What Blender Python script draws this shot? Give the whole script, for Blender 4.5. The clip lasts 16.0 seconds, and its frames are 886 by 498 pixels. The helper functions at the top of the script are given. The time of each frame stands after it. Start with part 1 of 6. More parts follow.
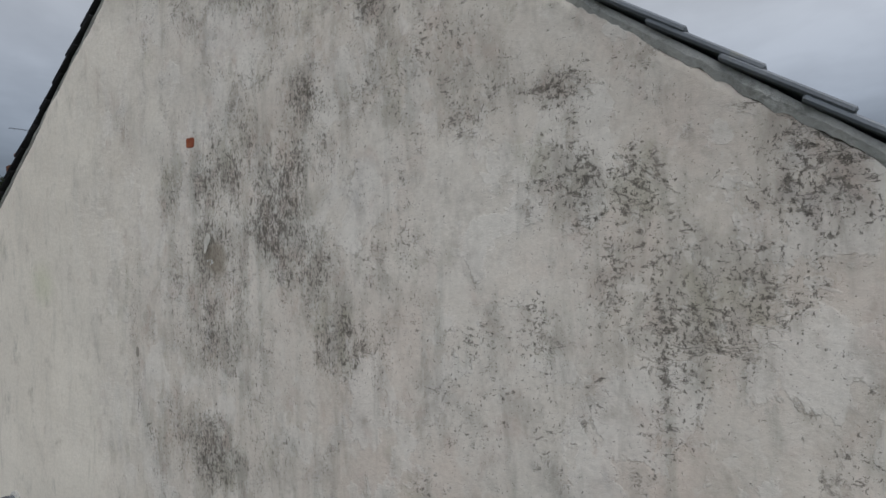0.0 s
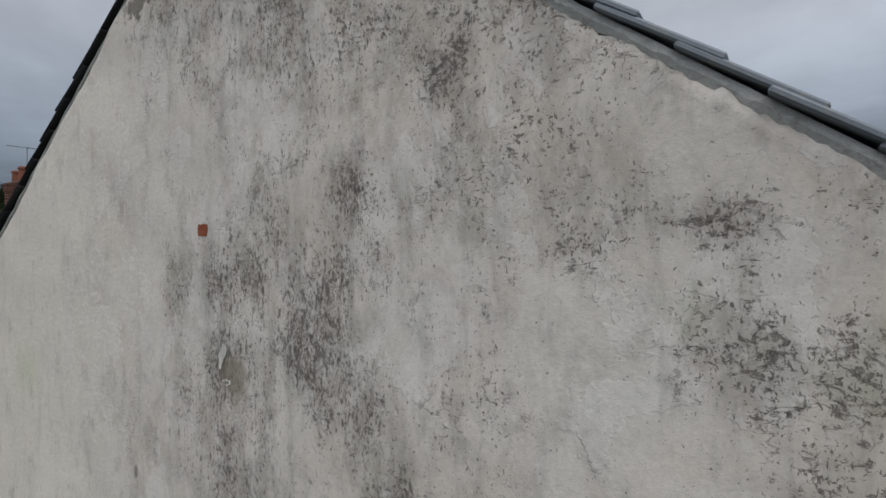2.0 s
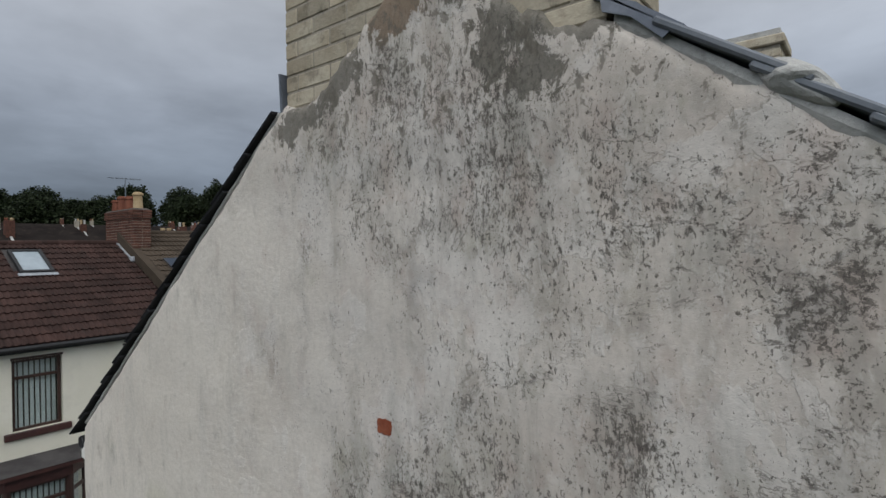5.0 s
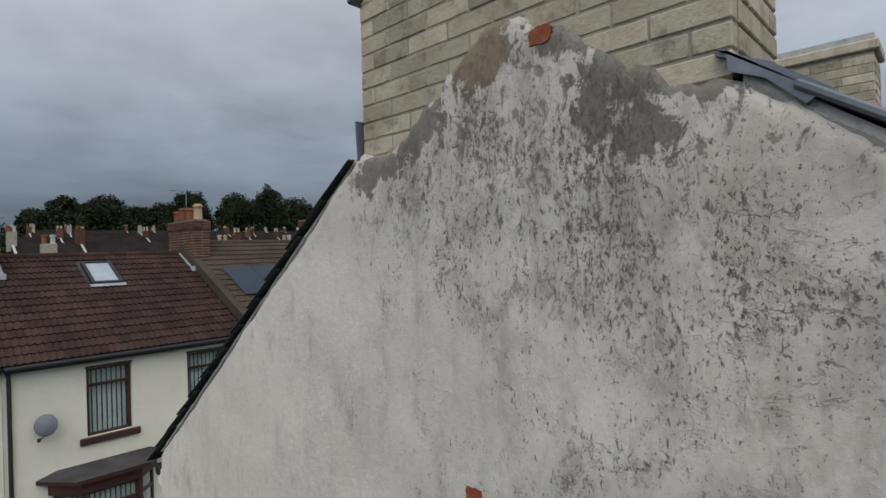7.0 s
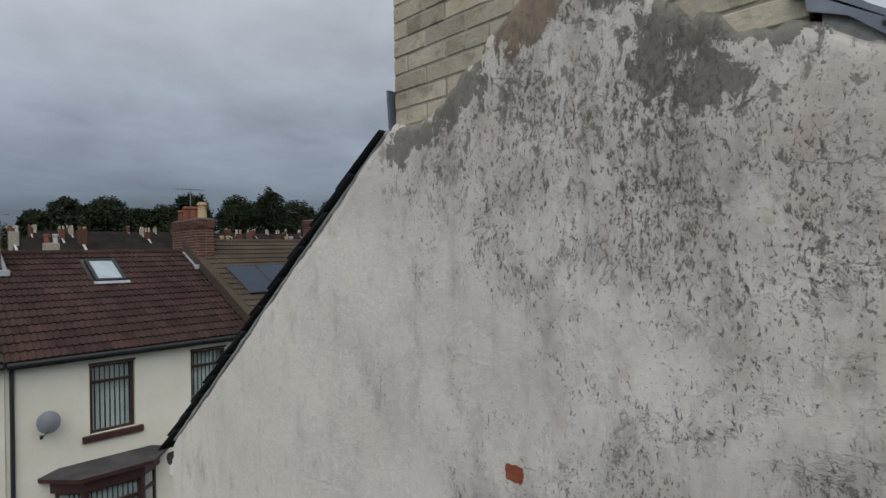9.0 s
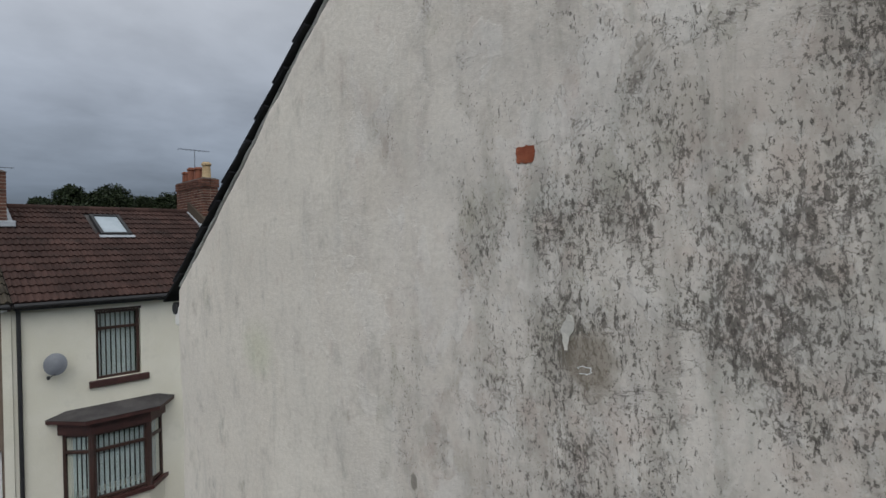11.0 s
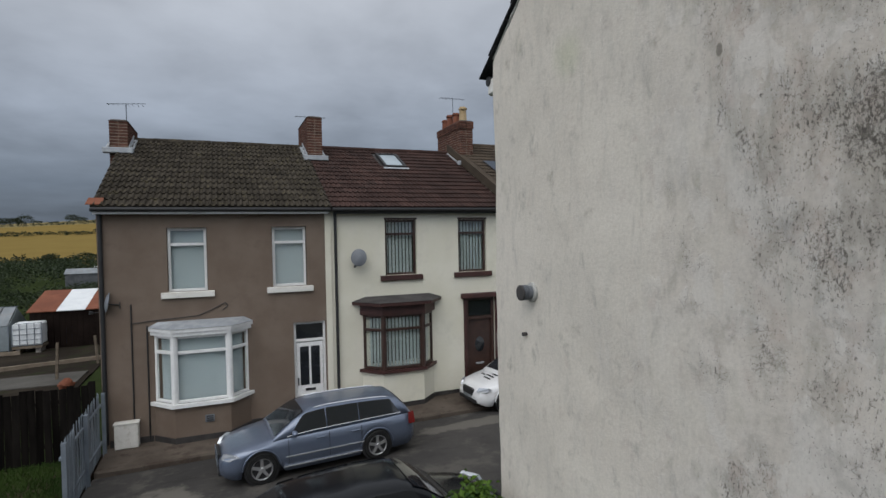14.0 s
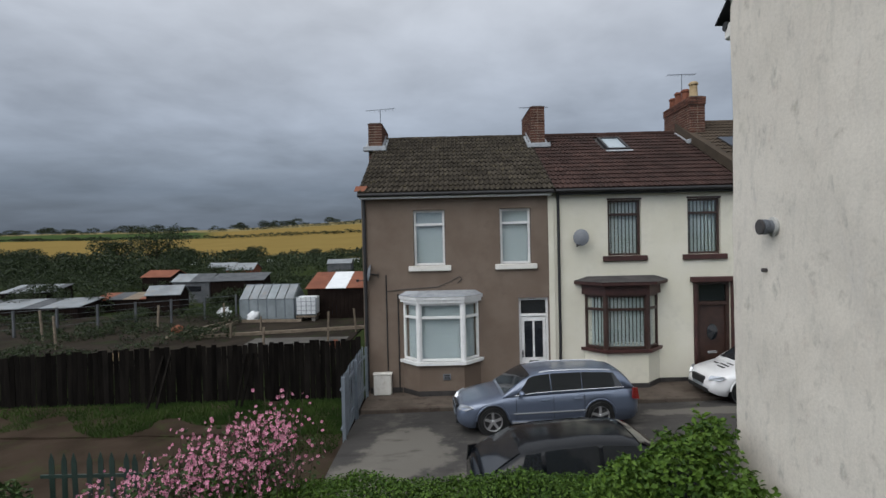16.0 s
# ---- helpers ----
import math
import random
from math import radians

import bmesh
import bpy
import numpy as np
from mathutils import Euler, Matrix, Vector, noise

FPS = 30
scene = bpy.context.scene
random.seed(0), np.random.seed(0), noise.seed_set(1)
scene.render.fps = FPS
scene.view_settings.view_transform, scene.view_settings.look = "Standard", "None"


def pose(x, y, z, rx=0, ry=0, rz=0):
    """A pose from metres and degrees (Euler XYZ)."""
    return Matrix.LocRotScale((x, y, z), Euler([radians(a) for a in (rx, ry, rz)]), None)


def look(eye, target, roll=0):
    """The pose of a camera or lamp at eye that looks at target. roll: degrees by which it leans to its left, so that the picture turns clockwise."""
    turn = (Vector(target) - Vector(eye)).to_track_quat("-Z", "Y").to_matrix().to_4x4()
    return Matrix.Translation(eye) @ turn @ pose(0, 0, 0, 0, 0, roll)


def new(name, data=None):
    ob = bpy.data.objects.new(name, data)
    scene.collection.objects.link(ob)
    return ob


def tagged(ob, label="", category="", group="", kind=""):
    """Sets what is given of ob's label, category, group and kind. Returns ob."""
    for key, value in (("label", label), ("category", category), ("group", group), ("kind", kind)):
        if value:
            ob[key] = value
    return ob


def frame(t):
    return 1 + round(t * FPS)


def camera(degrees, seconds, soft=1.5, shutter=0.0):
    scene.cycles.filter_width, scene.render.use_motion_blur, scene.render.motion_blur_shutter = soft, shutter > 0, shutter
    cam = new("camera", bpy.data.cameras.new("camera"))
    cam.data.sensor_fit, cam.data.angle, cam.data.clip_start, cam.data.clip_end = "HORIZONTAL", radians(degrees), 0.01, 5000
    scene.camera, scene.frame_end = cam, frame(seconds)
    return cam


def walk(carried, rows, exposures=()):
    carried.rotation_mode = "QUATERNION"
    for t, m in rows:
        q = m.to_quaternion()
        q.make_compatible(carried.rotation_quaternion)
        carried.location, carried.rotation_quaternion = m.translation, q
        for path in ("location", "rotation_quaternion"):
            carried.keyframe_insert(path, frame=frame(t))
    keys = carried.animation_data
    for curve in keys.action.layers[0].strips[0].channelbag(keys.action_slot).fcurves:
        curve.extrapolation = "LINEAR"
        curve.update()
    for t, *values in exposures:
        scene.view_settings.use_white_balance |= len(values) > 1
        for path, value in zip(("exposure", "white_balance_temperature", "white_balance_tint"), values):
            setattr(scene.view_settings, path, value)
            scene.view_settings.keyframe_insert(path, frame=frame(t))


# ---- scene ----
cam = camera(78.7, 16.0)
PATH = [
    (0, (0.548, 0.466, 7.072), (2.246, 1.521, 7.045), -0.5),
    (0.5, (0.594, 0.447, 7.269), (2.292, 1.503, 7.253), -0.4),
    (1, (0.622, 0.53, 7.357), (2.321, 1.585, 7.347), -0.6),
    (1.5, (0.707, 0.757, 7.423), (2.407, 1.812, 7.413), -0.5),
    (2, (0.86, 1.03, 7.561), (2.559, 2.085, 7.56), -0.3),
    (2.5, (0.917, 1.307, 7.682), (2.622, 2.352, 7.676), -0.8),
    (3, (0.964, 1.444, 7.777), (2.669, 2.489, 7.781), -0.8),
    (3.5, (1.025, 1.458, 7.871), (2.734, 2.496, 7.867), -0.9),
    (4, (1.034, 1.595, 8.003), (2.745, 2.631, 7.998), -1.0),
    (4.5, (1.012, 1.781, 8.168), (2.711, 2.836, 8.179), -0.6),
    (4.7, (0.995, 1.851, 8.232), (2.618, 3.02, 8.234), -0.7),
    (6.8, (1.011, 2.015, 8.525), (2.466, 3.388, 8.527), -1.7),
    (7, (0.972, 2.08, 8.531), (2.426, 3.454, 8.538), -1.7),
    (7.5, (0.928, 2.194, 8.578), (2.382, 3.568, 8.592), -1.5),
    (8, (0.942, 2.219, 8.599), (2.387, 3.602, 8.612), -1.5),
    (8.2, (0.942, 2.227, 8.584), (2.391, 3.605, 8.602), -1.6),
    (10.3, (0.907, 2.239, 7.836), (2.357, 3.617, 7.852), -1.0),
    (10.5, (0.924, 2.251, 7.718), (2.372, 3.631, 7.715), -1.4),
    (11, (0.932, 2.293, 7.354), (2.374, 3.679, 7.343), -1.2),
    (11.5, (0.882, 2.385, 7.025), (2.132, 3.946, 7.011), -1.0),
    (12, (0.849, 2.469, 6.697), (2.017, 4.093, 6.675), -1.0),
    (12.5, (0.786, 2.497, 6.383), (1.952, 4.121, 6.355), -0.9),
    (13, (0.621, 2.458, 6.004), (1.778, 4.089, 5.968), -1.1),
    (13.5, (0.372, 2.27, 5.68), (1.406, 3.981, 5.637), -1.0),
    (14, (0.062, 1.886, 5.469), (0.813, 3.739, 5.419), -1.1),
    (14.5, (-0.068, 1.686, 5.403), (0.556, 3.586, 5.361), -1.0),
    (15, (-0.161, 1.628, 5.302), (0.247, 3.585, 5.264), -1.1),
    (15.5, (-0.228, 1.488, 5.141), (-0.155, 3.486, 5.104), -1.3),
    (16, (-0.274, 1.26, 4.95), (-0.292, 3.26, 4.911), -1.3),
]
walk(cam, [(t, look(eye, target, roll)) for t, eye, target, roll in PATH], [(0, -0.06), (4.7, -0.06), (7, 0.0), (10.3, 0.0), (14, -0.02), (16, 0.2)])

# ---- sky, sun and exposure ----
def nd(nt, kind, **kw):
    n = nt.nodes.new(kind)
    for k, v in kw.items():
        if k in ("operation", "blend_type", "data_type", "noise_dimensions", "sky_type", "interpolation", "feature"):
            if k == "operation": n.operation = v
            elif k == "blend_type": n.blend_type = v
            elif k == "data_type": n.data_type = v
            elif k == "sky_type": n.sky_type = v
            elif k == "feature": n.feature = v
        else:
            n.inputs[k].default_value = v
    return n


def ramp(nt, fac, stops):
    r = nt.nodes.new("ShaderNodeValToRGB")
    el = r.color_ramp.elements
    while len(el) < len(stops):
        el.new(0.5)
    for e, (p, c) in zip(el, stops):
        e.position = p
        e.color = (*c, 1) if isinstance(c, tuple) else (c, c, c, 1)
    nt.links.new(fac, r.inputs[0])
    return r.outputs[0]


def mixc(nt, fac, a, b, blend="MIX"):
    m = nt.nodes.new("ShaderNodeMix")
    m.data_type, m.blend_type = "RGBA", blend
    for sock, v in ((m.inputs[0], fac), (m.inputs[6], a), (m.inputs[7], b)):
        if isinstance(v, (int, float)):
            sock.default_value = v
        elif isinstance(v, tuple):
            sock.default_value = (*v, 1)
        else:
            nt.links.new(v, sock)
    return m.outputs[2]


def mth(nt, op, a, b=None, c=None, clamp=False):
    m = nt.nodes.new("ShaderNodeMath")
    m.operation, m.use_clamp = op, clamp
    for i, v in enumerate((a, b, c)):
        if v is None:
            continue
        if isinstance(v, (int, float)):
            m.inputs[i].default_value = v
        else:
            nt.links.new(v, m.inputs[i])
    return m.outputs[0]


def sstep(nt, v, lo, hi):
    m = nt.nodes.new("ShaderNodeMapRange")
    m.interpolation_type = "SMOOTHSTEP"
    m.inputs[1].default_value, m.inputs[2].default_value = lo, hi
    nt.links.new(v, m.inputs[0])
    return m.outputs[0]


def noise_tex(nt, vec, scale, detail=4.0, rough=0.55, distort=0.0):
    n = nt.nodes.new("ShaderNodeTexNoise")
    n.inputs["Scale"].default_value, n.inputs["Detail"].default_value = scale, detail
    n.inputs["Roughness"].default_value, n.inputs["Distortion"].default_value = rough, distort
    if vec is not None:
        nt.links.new(vec, n.inputs["Vector"])
    return n.outputs[0]


def scaled(nt, vec, s, off=(0, 0, 0)):
    m = nt.nodes.new("ShaderNodeMapping")
    m.inputs["Scale"].default_value, m.inputs["Location"].default_value = s, off
    nt.links.new(vec, m.inputs["Vector"])
    return m.outputs[0]


world = bpy.data.worlds.new("overcast_sky")
scene.world = world
world.use_nodes = True
wt = world.node_tree
wt.nodes.clear()
sky = nd(wt, "ShaderNodeTexSky", sky_type="NISHITA")
sky.sun_disc, sky.sun_elevation, sky.sun_rotation = False, radians(52), radians(215)
sky.dust_density = 4.0
tc = wt.nodes.new("ShaderNodeTexCoord")
dirv = tc.outputs["Generated"]
sep = wt.nodes.new("ShaderNodeSeparateXYZ")
wt.links.new(dirv, sep.inputs[0])
# cloud deck: direction flattened onto a plane overhead
den = mth(wt, "MAXIMUM", mth(wt, "ADD", sep.outputs[2], 0.16), 0.05)
com = wt.nodes.new("ShaderNodeCombineXYZ")
wt.links.new(mth(wt, "DIVIDE", sep.outputs[0], den), com.inputs[0])
wt.links.new(mth(wt, "DIVIDE", sep.outputs[1], den), com.inputs[1])
c1 = noise_tex(wt, com.outputs[0], 0.75, 5, 0.5, 0.4)
c2 = noise_tex(wt, com.outputs[0], 2.6, 5, 0.55, 0.2)
cl = mth(wt, "ADD", mth(wt, "MULTIPLY", c1, 0.7), mth(wt, "MULTIPLY", c2, 0.3))
deck = ramp(wt, sep.outputs[2], [(0.0, (0.085, 0.105, 0.135)), (0.09, (0.130, 0.160, 0.208)), (0.2, (0.305, 0.345, 0.412)), (0.40, (0.46, 0.49, 0.54)), (0.8, (0.72, 0.75, 0.79))])
tone = ramp(wt, cl, [(0.34, 0.72), (0.5, 1.0), (0.66, 1.26)])
clouds = mixc(wt, 1.0, deck, tone, "MULTIPLY")
# the cloud is thinner and brighter towards the hidden sun, south-west
south = sstep(wt, mth(wt, "ADD", mth(wt, "MULTIPLY", sep.outputs[0], -0.6), mth(wt, "MULTIPLY", sep.outputs[1], -0.8)), -0.35, 0.9)
west = sstep(wt, mth(wt, "ADD", mth(wt, "MULTIPLY", sep.outputs[0], -1.0), mth(wt, "MULTIPLY", sep.outputs[1], -0.3)), 0.35, 0.95)
bright = mth(wt, "ADD", mth(wt, "ADD", mth(wt, "MULTIPLY", south, 1.5), mth(wt, "MULTIPLY", west, 0.9)), 0.98)
cb = wt.nodes.new("ShaderNodeCombineXYZ")
for i in range(3):
    wt.links.new(bright, cb.inputs[i])
clouds = mixc(wt, 1.0, clouds, cb.outputs[0], "MULTIPLY")
bg1 = nd(wt, "ShaderNodeBackground", Strength=0.012)
bg2 = nd(wt, "ShaderNodeBackground", Strength=1.0)
wt.links.new(sky.outputs[0], bg1.inputs[0])
wt.links.new(clouds, bg2.inputs[0])
add = wt.nodes.new("ShaderNodeAddShader")
wt.links.new(bg1.outputs[0], add.inputs[0])
wt.links.new(bg2.outputs[0], add.inputs[1])
wo = wt.nodes.new("ShaderNodeOutputWorld")
wt.links.new(add.outputs[0], wo.inputs[0])

sun = new("sun", bpy.data.lights.new("sun", "SUN"))
sun.data.energy, sun.data.angle, sun.data.color = 0.75, radians(50), (1.0, 0.97, 0.92)
sun.matrix_world = look((-20, -26, 42), (0, 0, 0))


# ---- materials ----
def base_mat(name):
    m = bpy.data.materials.new(name)
    m.use_nodes = True
    nt = m.node_tree
    return m, nt, nt.nodes["Principled BSDF"]


def world_pos(nt):
    return nt.nodes.new("ShaderNodeNewGeometry").outputs["Position"]


def add_bump(nt, bsdf, height, strength, dist):
    b = nt.nodes.new("ShaderNodeBump")
    b.inputs["Strength"].default_value, b.inputs["Distance"].default_value = strength, dist
    nt.links.new(height, b.inputs["Height"])
    nt.links.new(b.outputs[0], bsdf.inputs["Normal"])


def surface(name, c1, c2, scale=3.0, fine=60.0, rough=0.8, bump=0.3, dist=0.004, metal=0.0, spread=0.0, stretch=(1, 1, 1), dirt=None, coat=0.0):
    """A surface that varies at two scales, and from piece to piece by spread."""
    m, nt, b = base_mat(name)
    p = scaled(nt, world_pos(nt), stretch)
    big, small = noise_tex(nt, p, scale, 5), noise_tex(nt, p, fine, 4, 0.6)
    col = mixc(nt, sstep(nt, big, 0.3, 0.7), c1, c2)
    col = mixc(nt, 0.35, col, ramp(nt, small, [(0.3, 0.55), (0.7, 1.0)]), "MULTIPLY")
    if dirt:
        col = mixc(nt, mth(nt, "MULTIPLY", sstep(nt, noise_tex(nt, p, scale * 2.3, 7, 0.65), 0.52, 0.68), 0.7), col, dirt)
    if spread:
        r = nt.nodes.new("ShaderNodeObjectInfo").outputs["Random"]
        k = mth(nt, "ADD", mth(nt, "MULTIPLY", r, spread), 1 - spread * 0.5)
        c3 = nt.nodes.new("ShaderNodeCombineXYZ")
        for i in range(3):
            nt.links.new(k, c3.inputs[i])
        col = mixc(nt, 1.0, col, c3.outputs[0], "MULTIPLY")
    nt.links.new(col, b.inputs["Base Color"])
    b.inputs["Metallic"].default_value = metal
    b.inputs["Specular IOR Level"].default_value = 0.03 if rough > 0.89 else 0.12 if rough > 0.7 else 0.5
    b.inputs["Coat Weight"].default_value = coat
    nt.links.new(mth(nt, "ADD", mth(nt, "MULTIPLY", small, 0.2), rough - 0.1, clamp=True), b.inputs["Roughness"])
    if bump:
        add_bump(nt, b, mth(nt, "ADD", small, mth(nt, "MULTIPLY", big, 0.8)), bump, dist)
    return m


def glass_mat(name, tint, rough=0.03):
    m, nt, b = base_mat(name)
    b.inputs["Base Color"].default_value = (*tint, 1)
    b.inputs["Roughness"].default_value = rough
    b.inputs["IOR"].default_value = 1.5
    b.inputs["Transmission Weight"].default_value = 1.0
    return m


def blob(nt, sy, sz, y, z, ry, rz):
    """1 at the middle of a patch of the wall, 0 outside it."""
    a = mth(nt, "POWER", mth(nt, "DIVIDE", mth(nt, "SUBTRACT", sy, y), ry), 2)
    c = mth(nt, "POWER", mth(nt, "DIVIDE", mth(nt, "SUBTRACT", sz, z), rz), 2)
    return mth(nt, "SUBTRACT", 1.0, mth(nt, "SQRT", mth(nt, "ADD", a, c)), clamp=True)


def render_wall_mat():
    m, nt, b = base_mat("weathered_render")
    p = world_pos(nt)
    s = nt.nodes.new("ShaderNodeSeparateXYZ")
    nt.links.new(p, s.inputs[0])
    y, z = s.outputs[1], s.outputs[2]
    mul = lambda u, v: mth(nt, "MULTIPLY", u, v)
    plus = lambda u, v: mth(nt, "ADD", u, v)
    less = lambda u, v: mth(nt, "SUBTRACT", u, v)
    field = lambda st, off, scale, detail, rough, twist=0.0: noise_tex(nt, scaled(nt, p, st, off), scale, detail, rough, twist)
    big = noise_tex(nt, p, 0.9, 5)
    mid = noise_tex(nt, p, 4.5, 7, 0.62)
    fine = noise_tex(nt, p, 42.0, 6, 0.7)
    grit = noise_tex(nt, p, 170.0, 3, 0.6)
    run = field((1, 4.2, 0.7), (2, 5, 1), 2.4, 8, 0.62, 0.4)
    group = field((1, 1.25, 0.8), (5, 1, 9), 2.6, 6, 0.62, 0.4)
    # limewash in several coats
    col = mixc(nt, sstep(nt, big, 0.35, 0.65), (0.50, 0.452, 0.394), (0.56, 0.517, 0.46))
    col = mixc(nt, mul(sstep(nt, mid, 0.42, 0.66), 0.45), col, (0.60, 0.563, 0.512))
    pink = mul(sstep(nt, field((1, 1, 1), (3, 7, 1), 1.5, 7, 0.6), 0.46, 0.66), sstep(nt, y, 3.4, 1.4))
    col = mixc(nt, mul(pink, 0.45), col, (0.56, 0.465, 0.40))
    # the coat is cleaner and creamier towards the street
    edge = plus(plus(y, mul(less(big, 0.5), 2.4)), mul(less(run, 0.5), 2.6))
    clean = mul(sstep(nt, edge, 3.35, 5.0), plus(mul(sstep(nt, z, 9.0, 7.6), 0.45), 0.55))
    col = mixc(nt, mul(clean, 0.6), col, (0.615, 0.566, 0.488))
    # a newer smooth coat has shelled off in islands with a sharp edge
    coat = field((1, 1.1, 0.85), (1, 2, 6), 3.1, 10, 0.6, 0.25)
    shell = sstep(nt, coat, 0.535, 0.552)
    dull = less(1.0, clean)
    col = mixc(nt, mul(mul(shell, 0.5), dull), col, (0.605, 0.575, 0.53))
    # where damp has fed the mould
    spots = [(3.57, 7.40, 0.14, 0.42), (3.04, 7.50, 0.36, 0.42), (2.66, 7.28, 0.36, 0.50), (2.46, 6.93, 0.30, 0.35), (3.10, 6.92, 0.34, 0.45), (2.42, 7.78, 0.22, 0.24), (1.92, 7.80, 0.20, 0.26), (1.54, 7.55, 0.14, 0.12), (1.19, 7.63, 0.2, 0.09), (1.0, 7.25, 0.3, 0.22), (2.2, 6.6, 0.36, 0.26), (0.70, 6.88, 0.6, 0.34), (0.32, 7.28, 0.3, 0.3), (3.14, 6.5, 0.4, 0.32), (3.35, 5.95, 0.6, 0.34), (3.40, 5.4, 0.4, 0.3), (3.9, 4.15, 0.2, 0.3), (2.9, 8.72, 1.2, 0.62), (1.9, 8.4, 0.7, 0.5)]
    dampv = None
    for q in spots:
        v = blob(nt, y, z, *q)
        dampv = v if dampv is None else mth(nt, "MAXIMUM", dampv, v)
    damp = sstep(nt, plus(mul(dampv, 1.1), mul(less(mid, 0.5), 1.1)), -0.25, 0.95)
    bias = less(plus(mul(less(group, 0.5), 0.34), mul(less(damp, 0.30), 0.085)), mul(clean, 0.12))
    lean = sstep(nt, plus(y, mul(less(big, 0.5), 1.5)), 2.5, 1.7)
    # soft grey-green runs below the damp
    soft = sstep(nt, plus(run, mul(bias, 1.2)), 0.46, 0.72)
    col = mixc(nt, mul(soft, 0.55), col, mixc(nt, sstep(nt, noise_tex(nt, p, 1.9, 4), 0.42, 0.62), (0.285, 0.255, 0.22), (0.275, 0.272, 0.235)))
    haze = sstep(nt, plus(field((1, 1.5, 1.0), (6, 3, 1), 4.2, 9, 0.66, 0.3), mul(bias, 1.0)), 0.46, 0.66)
    col = mixc(nt, mul(haze, 0.36), col, (0.24, 0.22, 0.19))
    # ochre, pink and violet-grey bloom in small clouds
    bloom = sstep(nt, plus(field((1, 1.4, 0.9), (4, 7, 3), 6.5, 6, 0.6, 0.3), mul(bias, 0.7)), 0.47, 0.66)
    hue = noise_tex(nt, scaled(nt, p, (1, 1, 1), (9, 9, 2)), 2.1, 4, 0.6)
    col = mixc(nt, mul(bloom, 0.34), col, ramp(nt, hue, [(0.36, (0.30, 0.285, 0.20)), (0.46, (0.33, 0.295, 0.255)), (0.55, (0.40, 0.30, 0.25)), (0.66, (0.27, 0.265, 0.262))]))
    # black mould: upright flecks to the street side, flat chips to the yard side, pits all over
    upright = field((1, 2.0, 0.9), (7, 4, 2), 27.0, 8, 0.74, 0.4)
    flat_ = field((1, 0.8, 1.4), (4, 4, 8), 27.0, 8, 0.74, 0.4)
    mix = nt.nodes.new("ShaderNodeMix")
    for i, v in ((0, lean), (2, upright), (3, flat_)):
        nt.links.new(v, mix.inputs[i])
    fleck = sstep(nt, plus(mix.outputs[0], bias), 0.58, 0.648)
    col = mixc(nt, mul(fleck, 0.74), col, mixc(nt, mid, (0.06, 0.054, 0.048), (0.13, 0.115, 0.098)))
    dots = sstep(nt, plus(field((1, 1.3, 0.9), (3, 9, 4), 58.0, 5, 0.72, 0.3), mul(bias, 0.9)), 0.595, 0.645)
    col = mixc(nt, mul(dots, 0.75), col, (0.085, 0.075, 0.065))
    pits = sstep(nt, plus(noise_tex(nt, p, 75.0, 3, 0.6), mul(bias, 0.5)), 0.66, 0.70)
    col = mixc(nt, mul(mul(pits, 0.6), dull), col, (0.12, 0.105, 0.09))
    # thin pale skins of wash left over the mould
    skin = sstep(nt, field((1, 1.5, 0.9), (2, 6, 7), 11.0, 8, 0.66, 0.4), 0.55, 0.65)
    col = mixc(nt, mul(mul(skin, 0.5), dull), col, (0.575, 0.54, 0.49))
    # hairline cracks and the lips of loose coats
    vein = mth(nt, "ABSOLUTE", less(field((1, 0.8, 1.25), (8, 1, 3), 2.3, 8, 0.62, 0.5), 0.5))
    crack = mul(sstep(nt, vein, 0.009, 0.001), sstep(nt, plus(bias, mul(less(mid, 0.5), 0.5)), -0.02, 0.09))
    col = mixc(nt, mul(crack, 0.6), col, (0.13, 0.115, 0.10))
    lip = mul(mul(sstep(nt, mth(nt, "ABSOLUTE", less(coat, 0.543)), 0.010, 0.003), sstep(nt, mid, 0.5, 0.62)), dull)
    col = mixc(nt, mul(lip, 0.45), col, (0.19, 0.17, 0.145))
    # faint drip marks and stray spots on the clean coat
    drip = mul(sstep(nt, field((1, 3.6, 1.1), (9, 2, 4), 2.2, 7, 0.62, 0.4), 0.48, 0.72), 0.36)
    col = mixc(nt, mul(drip, clean), col, (0.40, 0.38, 0.335))
    stray = mul(sstep(nt, field((1, 1.5, 0.75), (1, 8, 2), 4.6, 8, 0.64), 0.55, 0.74), 0.75)
    col = mixc(nt, mul(stray, clean), col, (0.33, 0.31, 0.27))
    moss = sstep(nt, plus(blob(nt, y, z, 5.25, 6.78, 0.3, 0.3), mul(less(mid, 0.5), 0.8)), 0.25, 0.9)
    col = mixc(nt, mul(moss, 0.35), col, (0.40, 0.43, 0.27))
    # brown stain under the loose flake, and a dark mark
    stain = sstep(nt, plus(blob(nt, y, z, 3.13, 6.98, 0.13, 0.18), mul(less(mid, 0.5), 2.2)), 0.15, 0.75)
    col = mixc(nt, mul(stain, 0.72), col, (0.235, 0.20, 0.155))
    mark = sstep(nt, plus(blob(nt, y, z, 3.925, 6.39, 0.028, 0.05), mul(less(fine, 0.5), 0.6)), 0.2, 0.4)
    col = mixc(nt, mul(mark, 0.75), col, (0.17, 0.155, 0.13))
    # bare cement and brown backing round the head of the gable
    rag = less(field((1, 1.3, 0.9), (2, 2, 5), 13.0, 9, 0.72, 0.4), 0.5)
    backing = None
